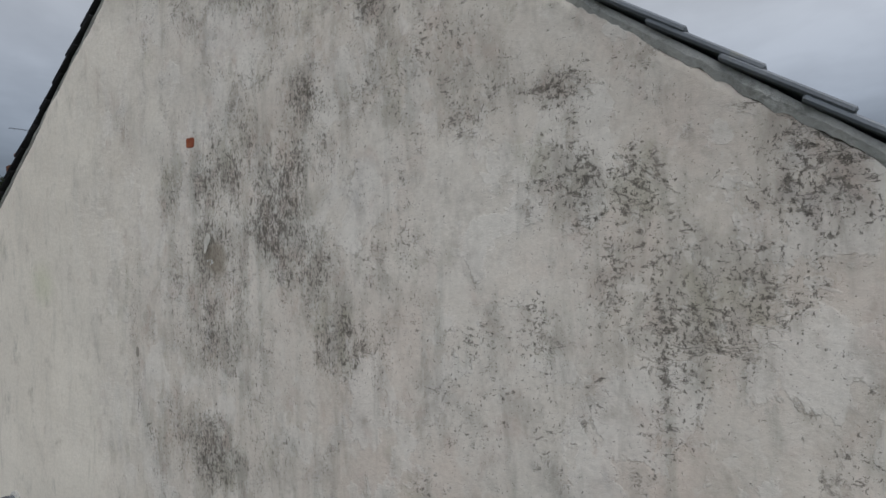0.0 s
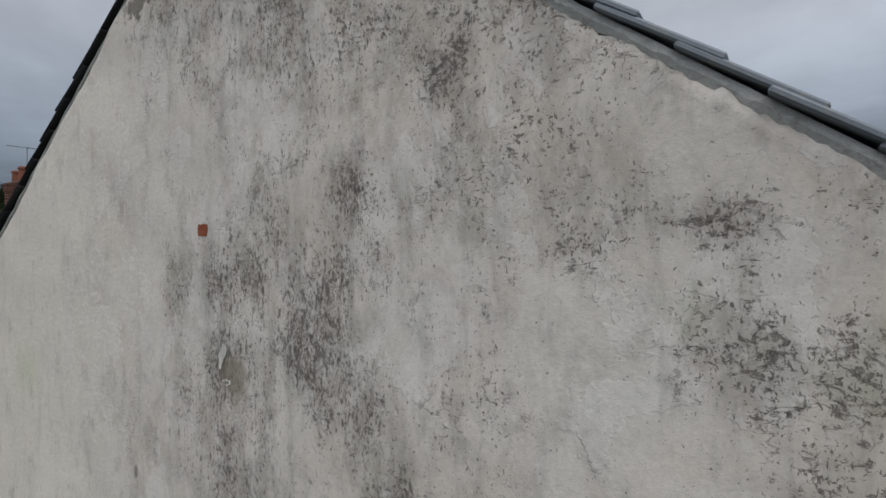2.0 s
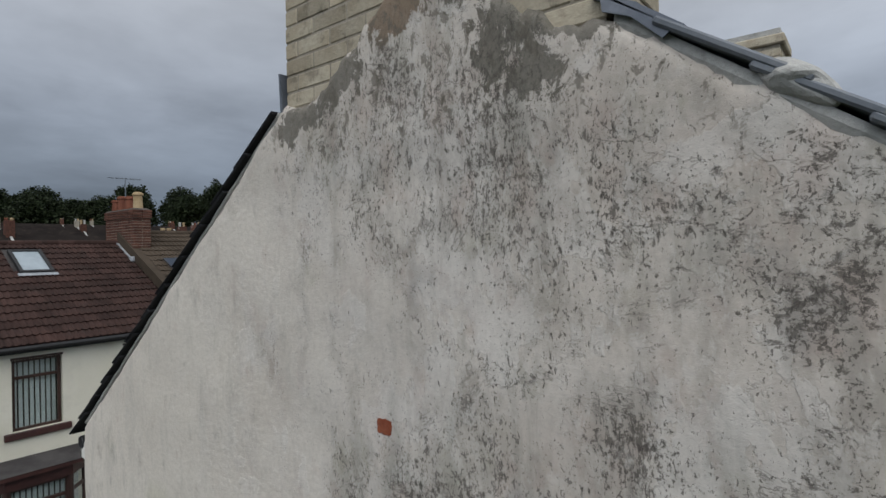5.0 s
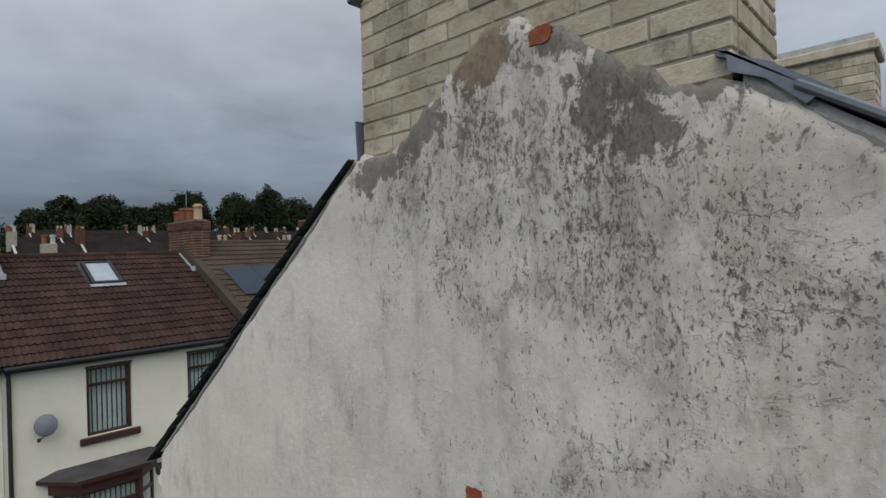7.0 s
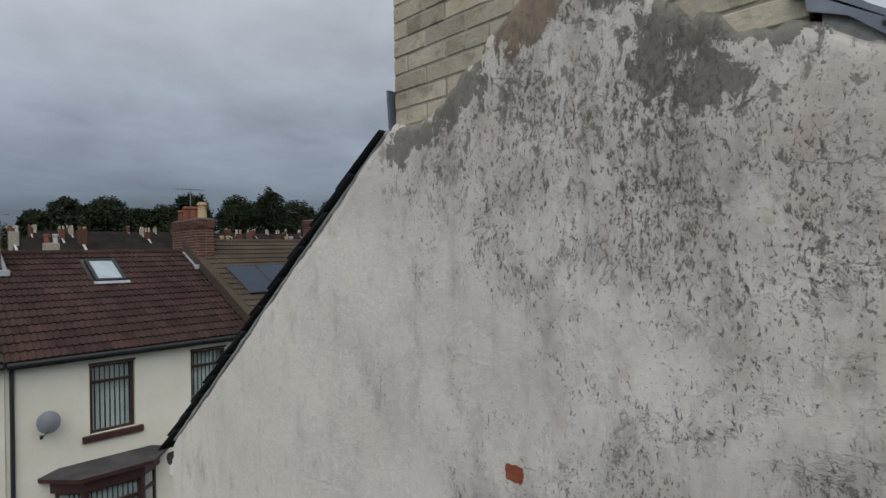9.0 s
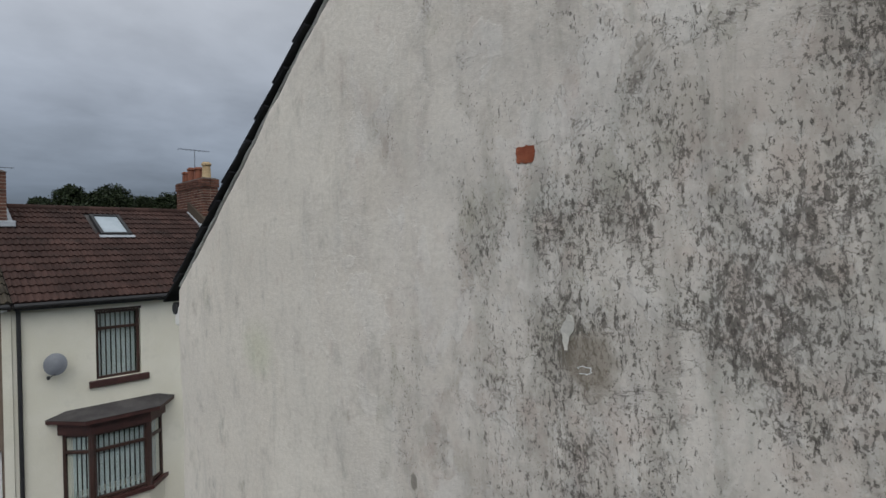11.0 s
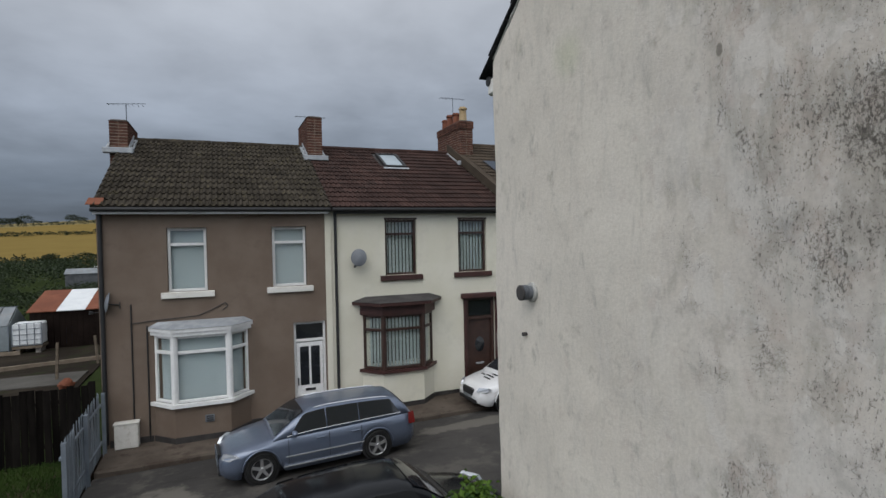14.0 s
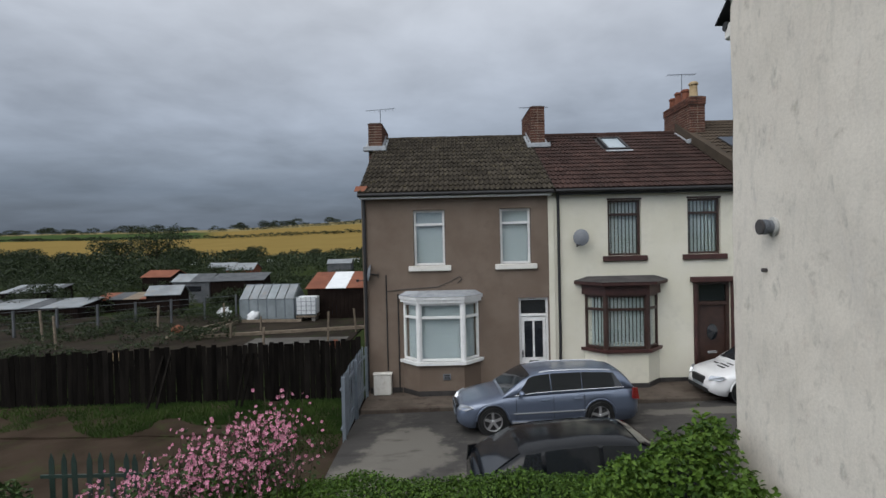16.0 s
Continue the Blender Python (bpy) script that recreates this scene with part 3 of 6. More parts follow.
def graded(lo, hi, near, step):
    out, v = [0.0], 0.0
    while v < max(-lo, hi):
        v += step if v < near else max(step, v * 0.09)
        out.append(v)
    return sorted({-q for q in out if -q >= lo} | {q for q in out if q <= hi} | {lo, hi})


gx, gy = graded(-2600, 2600, 40, 2.5), graded(-1500, 3200, 60, 2.5)
gv = [(x, y, land(x, y) - (0.10 if -4 < x < 60 and 8 < y < 30 else 0)) for y in gy for x in gx]
gf = [(j * len(gx) + i, j * len(gx) + i + 1, (j + 1) * len(gx) + i + 1, (j + 1) * len(gx) + i) for j in range(len(gy) - 1) for i in range(len(gx) - 1)]
gm = bpy.data.meshes.new("ground")
gm.from_pydata(gv, [], gf)
gm.materials.append(field_mat())
for f in gm.polygons:
    f.use_smooth = True
ground = tagged(new("ground", gm), "rough grass ground running out to golden fields", "ground", kind="structure")


def sheet(name, x0, x1, y0, y1, height, material, label, category, step=0.8, thick=0.25):
    """A laid surface that follows the street, with a closed edge."""
    nx, ny = max(1, int((x1 - x0) / step)), max(1, int((y1 - y0) / step))
    bm = bmesh.new()
    g = [[bm.verts.new((x0 + (x1 - x0) * i / nx, y0 + (y1 - y0) * j / ny, height(x0 + (x1 - x0) * i / nx, y0 + (y1 - y0) * j / ny))) for i in range(nx + 1)] for j in range(ny + 1)]
    for j in range(ny):
        for i in range(nx):
            bm.faces.new((g[j][i], g[j][i + 1], g[j + 1][i + 1], g[j + 1][i]))
    r = bmesh.ops.extrude_edge_only(bm, edges=[e for e in bm.edges if e.is_boundary])
    bmesh.ops.translate(bm, vec=(0, 0, -thick), verts=[v for v in r["geom"] if isinstance(v, bmesh.types.BMVert)])
    return tagged(part(name, bm, material), label, category, kind="structure")


def road_z(x, y):
    return street(x) - 0.02 + 0.16 * (1 - ((y - 12.2) / 3.6) ** 2) * (1 if abs(y - 12.2) < 3.6 else 0)


sheet("road", -2.72, 60, 8.7, 15.55, road_z, M_ASPHALT, "patched dark asphalt street between the terraces", "road")
sheet("pavement", -2.72, 60, 15.68, 17.35, lambda x, y: street(x) + 0.09, M_PAVE, "worn brownish paving in front of the terrace", "pavement")
sheet("lawn", -40, -2.8, 14.3, 17.1, lambda x, y: street(x) + 0.02 + 0.05 * noise.noise(Vector((x, y, 0))), M_EARTH, "grassy strip along the black fence", "ground", 0.5)
sheet("earth_track", -40, -2.75, 8.7, 14.3, lambda x, y: street(x) - 0.02 + 0.05 * noise.noise(Vector((x * .7, y, 3))), M_EARTH, "bare brown earth track behind the palings", "ground", 0.5)
kerb = tagged(new("kerb"), "low stone kerb along the pavement", "kerb", kind="structure")
kb = box(-0.448, 0.448, 15.55, 15.685, -0.12, 0.105, 0.012)
km = part("kerb_stone", kb, M_PAVE, kerb).data
for i in range(1, 16):
    piece("kerb_stone", km, pose(-2.2 + 0.9 * i, 0, street(-2.2 + 0.9 * i)), kerb)
kerb.children[0].matrix_local = pose(-2.2, 0, street(-2.2))

# ---- the gable wall ----
GX = 2.43
HEAD = [(-2.0, 5.66), (2.44, 8.915), (2.47, 8.943), (2.55, 8.93), (2.63, 8.935), (2.65, 9.0), (2.71, 9.014), (2.75, 9.055), (2.86, 9.13), (2.88, 9.17), (2.91, 9.195), (3.03, 9.21), (3.06, 9.262), (3.16, 9.286), (3.21, 9.28), (3.25, 9.24), (3.33, 9.205), (3.415, 9.145), (3.44, 9.095), (3.52, 9.075), (3.565, 9.03), (3.65, 8.98), (3.73, 8.935), (3.92, 8.95), (6.43, 7.06)]


def head(y):
    for (a, za), (b, zb) in zip(HEAD, HEAD[1:]):
        if a <= y <= b:
            z = za + (zb - za) * (y - a) / (b - a)
            break
    jag = 0.035 * noise.noise(Vector((y * 9, 1.3, 0))) + 0.022 * noise.noise(Vector((y * 31, 4.0, 0))) + 0.012 * noise.noise(Vector((y * 70, 9.0, 0)))
    return z + jag * (0.7 if 2.46 < y < 3.92 else 1.0 if y < 2.46 else 0.35)


def wall_relief(y, z):
    v = Vector((y, z, 0))
    rough = 0.35 + 0.65 * smooth01(5.0 - y, 0, 2.0)
    d = 0.020 * noise.noise(v * 0.9) + 0.009 * noise.noise(v * 3.1) + rough * 0.0025 * noise.noise(v * 6.0)
    if z > 8.5:
        d = d * 0.4 + 0.022 * smooth01(z, 8.5, 8.8)
    # trowelled ridge down the middle of the wall
    d += 0.008 * math.exp(-((y - 1.95 - 0.12 * math.sin(z * 2.1)) / 0.12) ** 2)
    return d


NY, NZ = 420, 250
bm = bmesh.new()
cols = []
for i in range(NY + 1):
    y = -2.0 + 8.43 * i / NY
    zt = head(y)
    col = []
    for j in range(NZ + 1):
        t = j / NZ
        z = 0.1 + (zt - 0.1) * (t * 3.0 if t < 0.1 else 0.3 + (t - 0.1) * 0.7 / 0.9)
        x = GX - wall_relief(y, z)
        ex = max(0.0, 1 - (6.43 - y) / 0.05)
        x += 0.03 * ex * ex
        if zt - z < 0.02:
            x += 0.012
        col.append(bm.verts.new((x, y + (0.012 * noise.noise(Vector((z * 3, 7, 0))) if i == NY else 0), z)))
    cols.append(col)
for a, b in zip(cols, cols[1:]):
    for j in range(NZ):
        bm.faces.new((a[j], a[j + 1], b[j + 1], b[j]))
edge = [e for e in bm.edges if e.is_boundary]
r = bmesh.ops.extrude_edge_only(bm, edges=edge)
for v in r["geom"]:
    if isinstance(v, bmesh.types.BMVert):
        v.co.x = 2.72
gable = tagged(part("wall_gable", bm, M_RENDER, smooth=True), "mould-streaked peeling cream render on an old gable end", "wall", kind="structure")

front = tagged(part("wall_front", box(2.73, 8.2, 6.1, 6.40, 0.1, 6.98), M_CREAM), "cream front wall of the gable-ended house", "wall", kind="structure")
back = tagged(part("wall_back", box(2.73, 8.2, -1.9, -1.6, 0.1, 5.7), M_CREAM), "plain back wall of the gable-ended house", "wall", kind="structure")


def bare_patch(name, label, y, z, ry, rz, material, seed, proud=0.006):
    """A ragged patch where the skin has come off."""
    rnd = random.Random(seed)
    pts = []
    for k in range(26):
        a = 2 * math.pi * k / 26
        c, w = math.cos(a), math.sin(a)
        q = (c ** 4 + w ** 4) ** -0.25 * rnd.uniform(0.80, 1.02)
        pts.append((GX - wall_relief(y, z) - proud, y + ry * q * c, z + rz * q * w))
    return part(name, extrude_poly(pts, (0.03, 0, 0)), material, gable, label)


bare_patch("bare_brick", "bare red brick where render has dropped off", 3.345, 7.655, 0.042, 0.032, M_BAREBRICK, 3, 0.003)
bare_patch("bare_brick", "orange brick at the foot of the stack", 2.992, 9.188, 0.045, 0.030, M_BAREBRICK, 8, 0.004)
# curled flake hanging from a loose coat, narrow at its foot
bm = bmesh.new()
for k in range(9):
    f = k / 8
    w = 0.021 * math.sin(math.pi * (0.10 + 0.8 * f)) * (1.0 if f > 0.4 else 0.45) * (1.0 + 0.35 * noise.noise(Vector((k * 2.3, 5, 1))))
    lift = 0.008 + 0.016 * (1 - f) ** 2
    for sgn in (-1, 1):
        bm.verts.new((GX - wall_relief(3.19, 7.08) - lift - 0.004 * sgn, 3.19 + 0.006 * math.sin(5 * f) + sgn * w * (1 + 0.25 * noise.noise(Vector((k * 1.7, sgn, 0)))), 7.02 + 0.11 * f + 0.012 * noise.noise(Vector((k * 3.1, sgn * 4, 2)))))
bm.verts.ensure_lookup_table()
for k in range(8):
    bm.faces.new([bm.verts[i] for i in (2 * k, 2 * k + 1, 2 * k + 3, 2 * k + 2)])
r = bmesh.ops.solidify(bm, geom=bm.faces[:], thickness=0.004)
part("loose_flake", bm, M_STONE, gable, "curled white flake of paint")
loop = thing("wire_loop", "thin pale loop of wire sticking out of the render", "wire", at=pose(GX - 0.03, 3.115, 6.972))
bm = bmesh.new()
ring = [Vector((-0.018 + 0.012 * math.cos(2 * k), 0.038 * math.cos(k * math.pi / 8), 0.018 * math.sin(k * math.pi / 8))) for k in range(13)]
for u, v in zip(ring, ring[1:] + [Vector((0.02, 0.05, -0.03))]):
    tube(bm, u * .62, v * .62, 0.0011, n=6)
part("strand", bm, M_TANK, loop)

# flue terminal low on the gable
flue = thing("boiler_flue", "short grey round boiler flue terminal on the render", "flue", at=pose(2.42, 5.76, 4.985, 0, -90, 0))
part("wall_collar", lathe([(0.08, -0.01), (0.08, 0.010), (0.066, 0.016)], 20), M_CEMENT, flue, "pale mortar collar")
part("pipe", lathe([(0.055, 0.0), (0.055, 0.04), (0.06, 0.042), (0.06, 0.05)], 20), M_DISH, flue)
for k in range(3):
    part("fin", lathe([(0.05, 0.055 + k * 0.014), (0.064, 0.057 + k * 0.014), (0.064, 0.063 + k * 0.014), (0.05, 0.065 + k * 0.014)], 20), M_DISH, flue)
part("cap", lathe([(0.05, 0.10), (0.064, 0.102), (0.064, 0.112), (0.05, 0.116)], 20), M_FELT, flue, "dark end cap")
hook = thing("overflow_pipe", "small rusty pipe stub in the render", "pipe", at=pose(2.41, 5.86, 4.62, 0, -90, 0))
part("stub", lathe([(0.017, -0.02), (0.017, 0.025), (0.012, 0.028)], 12), M_FELT, hook)

# roof of the gable house
roof = thing("house_roof", "grey concrete tiled roof above the rendered gable", "roof")


def slope_tile(length, width, thick):
    bm = bmesh.new()
    bx(bm, 0, width, -length / 2, length / 2, 0, thick, 0.006)
    me = bpy.data.meshes.new("roof_tile")
    bm.to_mesh(me)
    bm.free()
    me.materials.append(M_SLATE)
    return me


tile_me = slope_tile(0.40, 0.33, 0.022)
strip_me = slope_tile(0.40, 5.2, 0.022)
# front slope copies, coloured near black for the shade along that verge
shade_me = slope_tile(0.40, 0.33, 0.014)
shade_me.materials[0] = M_SLATESHADE
shade_strip = slope_tile(0.40, 5.2, 0.012)
shade_strip.materials[0] = M_SLATESHADE
SLOPES = [(6.58, 7.0, -0.745, 13), (-2.0, 5.715, 0.731, 20)]
for y0, z0, k, n in SLOPES:
    s = -1 if k < 0 else 1
    ang = math.degrees(math.atan(abs(k)))
    for i in range(n):
        d = 0.13 + 0.265 * i
        y, z = y0 + s * d * math.cos(radians(ang)), z0 + d * math.sin(radians(ang))
        if 2.3 < y < 4.05:
            piece("tile_course", strip_me if s > 0 else shade_strip, pose(2.93, y, z, s * (ang - 3.4)), roof)
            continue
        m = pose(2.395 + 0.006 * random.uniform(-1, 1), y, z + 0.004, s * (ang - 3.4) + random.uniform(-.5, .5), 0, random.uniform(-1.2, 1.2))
        piece("roof_tile", tile_me if s > 0 else shade_me, m, roof)
        piece("tile_course", strip_me if s > 0 else shade_strip, pose(2.73, y, z - (0 if s > 0 else 0.006), s * (ang - 3.4)), roof)
for y0, z0, y1, z1 in ((6.45, 6.98, 3.2, 9.47), (-1.95, 5.72, 3.2, 9.47)):
    part("roof_deck", extrude_poly([(2.75, y0, z0), (8.2, y0, z0), (8.2, y1, z1), (2.75, y1, z1)], (0, 0, -0.1)), M_FELT, roof)
for i in range(16):
    bm = tube(bmesh.new(), (2.92 + i * 0.33, 3.2, 9.47), (3.24 + i * 0.33, 3.2, 9.475), 0.11, n=14)
    part("ridge_tile", bm, M_SLATE, roof)


def verge_bed(y0, y1, line, depth, seed):
    """Ragged cement bed between the render and the verge tiles."""
    bm = bmesh.new()
    n = int((y1 - y0) / 0.02)
    rows = []
    for i in range(n + 1):
        y = y0 + (y1 - y0) * i / n
        zt = line(y)
        zl = zt - depth * (0.9 + 0.25 * noise.noise(Vector((y * 5, seed, 0))) + 0.3 * noise.noise(Vector((y * 26, seed, 5))))
        xo = GX - 0.004 + 0.006 * noise.noise(Vector((y * 11, seed, 2)))
        rows.append([bm.verts.new(q) for q in ((2.74, y, zl), (xo + 0.012, y, zl), (xo, y, (zl + zt) / 2), (xo + 0.004, y, zt), (2.74, y, zt))])
    for a, b in zip(rows, rows[1:]):
        for k in range(4):
            bm.faces.new((a[k], b[k], b[k + 1], a[k + 1]))
    bm.faces.new(rows[0])
    bm.faces.new(rows[-1][::-1])
    bmesh.ops.recalc_face_normals(bm, faces=bm.faces)
    return bm


part("verge_mortar", verge_bed(-1.95, 2.44, lambda y: 8.965 - 0.731 * (2.46 - y), 0.062, 1), M_CEMENT, roof, "ragged grey cement verge bed")
part("verge_mortar", verge_bed(3.97, 6.40, lambda y: 8.945 - 0.752 * (y - 3.96), 0.02, 2), M_CEMENT, roof, "thin cement verge bed", True)
bm = bmesh.new()
bmesh.ops.create_icosphere(bm, subdivisions=3, radius=1.0, matrix=pose(2.45, 2.035, 8.675, 36, 0, 0) @ Matrix.Diagonal((0.06, 0.085, 0.046, 1)))
for v in bm.verts:
    v.co += Vector((0.02, 0.03, 0.03)) * noise.noise(v.co * 16)
part("mortar_lump", bm, M_CEMENT, roof, "lump of pale pointing mortar")
part("gutter_end", lathe([(0.042, 0), (0.046, 0.008), (0.046, 0.11), (0.04, 0.118)], 16, pose(2.44, 6.535, 6.93, 0, 90, 0)), M_BLACK, roof, "black gutter stop end")
part("gutter", tube(bmesh.new(), (2.57, 6.55, 6.90), (8.2, 6.55, 6.90), 0.055, n=14), M_BLACK, roof)
part("kneeler", box(2.45, 2.75, 6.40, 6.56, 6.80, 6.95, 0.015), M_STONE, roof, "chipped white kneeler under the eave")

# brick stacks on the gable house
CO, BL = 0.0725, 0.212


def brick_mesh(lx, ly, lz, material, name="brick"):
    me = bpy.data.meshes.new(name)
    b = box(-lx / 2, lx / 2, -ly / 2, ly / 2, -lz / 2, lz / 2, 0.004)
    b.to_mesh(me)
    b.free()
    me.materials.append(material)
    return me


B_LONG, B_HALF = brick_mesh(0.05, BL - 0.008, CO - 0.008, M_BUFF), brick_mesh(0.05, BL / 2 - 0.008, CO - 0.008, M_BUFF)
B_SIDE, B_SIDEH = brick_mesh(BL - 0.010, 0.05, CO - 0.010, M_BUFF), brick_mesh(BL / 2 - 0.010, 0.05, CO - 0.010, M_BUFF)


def brick_stack(at, label, w, depth, z0, z1):
    st = thing("chimney_stack", label, "chimney", "stacks on the gable house", at=at)
    part("mortar_core", box(0.0045, depth - 0.008, -w / 2 + 0.008, w / 2 - 0.008, z0, z1, 0.0), M_MORTAR, st)
    n = int((z1 - z0) / CO)
    for j in range(n):
        z = z0 + (j + 0.5) * CO
        half = j % 2 == 0
        y = -w / 2
        while y < w / 2 - 0.03:
            ln = BL / 2 if (half and y == -w / 2) else BL
            ln = min(ln, w / 2 - y)
            me = B_LONG if ln > BL * 0.8 else B_HALF
            k = ln / (BL if me is B_LONG else BL / 2)
            m = pose(0.025 + random.uniform(-.0015, .002), y + ln / 2, z, 0, random.uniform(-.6, .6), 0)
            piece("brick", me, m @ Matrix.Diagonal((1, k, 1, 1)), st)
            y += ln
        for sy in (-1, 1):
            x = 0.055
            first = True
            while x < depth - 0.03:
                ln = min(BL / 2 if (half and first) else BL, depth - x)
                first = False
                me = B_SIDE if ln > BL * 0.8 else B_SIDEH
                k = ln / (BL if me is B_SIDE else BL / 2)
                piece("brick", me, pose(x + ln / 2, sy * (w / 2 - 0.025), z) @ Matrix.Diagonal((k, 1, 1, 1)), st)
                x += ln
    part("cap_course", box(-0.03, depth + 0.03, -w / 2 - 0.03, w / 2 + 0.03, z1, z1 + 0.08, 0.01), M_BUFF, st)
    part("flaunching", extrude_poly([(-0.01, -w / 2, z1 + 0.08), (depth, -w / 2, z1 + 0.08), (depth, w / 2, z1 + 0.08), (-0.01, w / 2, z1 + 0.08)], (0, 0, 0.05)), M_CEMENT, st)
    return st


stack = brick_stack(pose(2.437, 3.19, 0), "large weathered buff brick chimney stack on the gable", 1.462, 0.46, 8.72, 10.6)
part("lead_tray", box(-0.035, 0.1, 0.70, 0.775, 9.61, 9.66, 0.008), M_LEAD, stack, "grey lead tray at the corner")
# lead flashing round the foot of the stack
prof = [(-0.690, 9.008), (-0.735, 8.985), (-0.78, 8.957), (-0.83, 8.935), (-0.93, 8.86)]
part("apron_flashing", extrude_poly([(-0.02, y, z) for y, z in prof] + [(-0.02, y, z - 0.012) for y, z in prof[::-1]], (0.49, 0, 0)), M_LEAD, stack, "dressed lead sheet at the foot")
part("apron_lap", extrude_poly([(-0.024, y, z) for y, z in ((-0.69, 9.01), (-0.717, 9.0), (-0.725, 8.945), (-0.80, 8.912), (-0.88, 8.835), (-0.91, 8.855), (-0.817, 8.945), (-0.75, 8.978))], (-0.008, 0, 0)), M_LEAD, stack, "lead lapped over the render")
part("side_flashing", extrude_poly([(-0.02, 0.735, 8.93), (-0.02, 0.745, 9.10), (0.46, 0.745, 9.10), (0.46, 0.735, 8.93)], (0, 0.012, 0)), M_LEAD, stack, "lead flashing up the side")
brick_stack(pose(6.35, 2.87, 0), "buff brick chimney stack further along the ridge", 0.76, 0.46, 9.1, 10.0)


# ---- the terrace across the street ----
WY = 17.2


def wall_holes(x0, x1, z0, z1, y0, y1, holes):
    xs = sorted({x0, x1, *[h[0] for h in holes], *[h[1] for h in holes]})
    zs = sorted({z0, z1, *[h[2] for h in holes], *[h[3] for h in holes]})
    bm = bmesh.new()
    for xa, xb in zip(xs, xs[1:]):
        za = None
        for a, b in zip(zs, zs[1:]):
            cx, cz = (xa + xb) / 2, (a + b) / 2
            solid = not any(h[0] < cx < h[1] and h[2] < cz < h[3] for h in holes)
            if solid and za is None:
                za = a
            if za is not None and (not solid or b == zs[-1]):
                bx(bm, xa, xb, y0, y1, za, b if solid else a)
                za = None
    bmesh.ops.remove_doubles(bm, verts=bm.verts, dist=0.0005)
    return bm


def pane_ob(x0, x1, z0, z1, y, parent, m=None):
    b = box(x0, x1, y, y + 0.006, z0, z1)
    if m is not None:
        bmesh.ops.transform(b, matrix=m, verts=b.verts)
    ob = part("pane", b, M_PANE, parent)
    ob.visible_shadow = False
    return ob


def blind(parent, x0, x1, z0, z1, y, vertical, m=None):
    bm = bmesh.new()
    if vertical:
        x = x0
        while x < x1 - 0.03:
            bx(bm, x, x + 0.075, y, y + 0.004, z0, z1, m=pose(0, 0, 0))
            x += 0.108
        mat = M_BLINDS
    else:
        bx(bm, x0, x1, y, y + 0.004, z0, z1)
        mat = M_NET
    if m is not None:
        bmesh.ops.transform(bm, matrix=m, verts=bm.verts)
    return part("blind", bm, mat, parent, "pale vertical blind slats" if vertical else "pale closed blind")


def bars(bm, x0, x1, z0, z1, y0, y1, t, rails=(), posts=()):
    bx(bm, x0, x0 + t, y0, y1, z0, z1, 0.006)
    bx(bm, x1 - t, x1, y0, y1, z0, z1, 0.006)
    for za, zb in ((z0, z0 + t), (z1 - t, z1)):
        bx(bm, x0 + t, x1 - t, y0 + .004, y1 - .004, za, zb, 0.006)
    for z in rails:
        bx(bm, x0 + t, x1 - t, y0 + .002, y1 - .002, z - t * .55, z + t * .55, 0.006)
    for x in posts:
        bx(bm, x - t / 2, x + t / 2, y0 + .002, y1 - .002, z0 + t, z1 - t, 0.006)
    return bm


def sash(house, x0, x1, z0, z1, frame_mat, sill_mat, vertical, lintel):
    """An upstairs window: frame with a top light, panes, blind and sill."""
    y = WY + 0.09
    win = part("window", bars(bmesh.new(), x0 + .01, x1 - .01, z0, z1, y, y + 0.07, 0.065, rails=(z1 - 0.42,)), frame_mat, house)
    pane_ob(x0 + .07, x1 - .07, z0 + .06, z1 - .45, y + 0.03, win)
    pane_ob(x0 + .07, x1 - .07, z1 - .385, z1 - .06, y + 0.03, win)
    blind(win, x0 + .06, x1 - .06, z0 + .04, z1 - .05, y + 0.12, vertical)
    part("sill", box(x0 - 0.16, x1 + 0.16, WY - 0.085, WY + 0.10, z0 - 0.16, z0 - 0.003, 0.012), sill_mat, win)
    part("lintel", box(x0 - 0.02, x1 + 0.02, WY - 0.006, WY + 0.09, z1 + 0.002, z1 + lintel, 0.006), frame_mat if vertical else M_DASH, win)
    return win


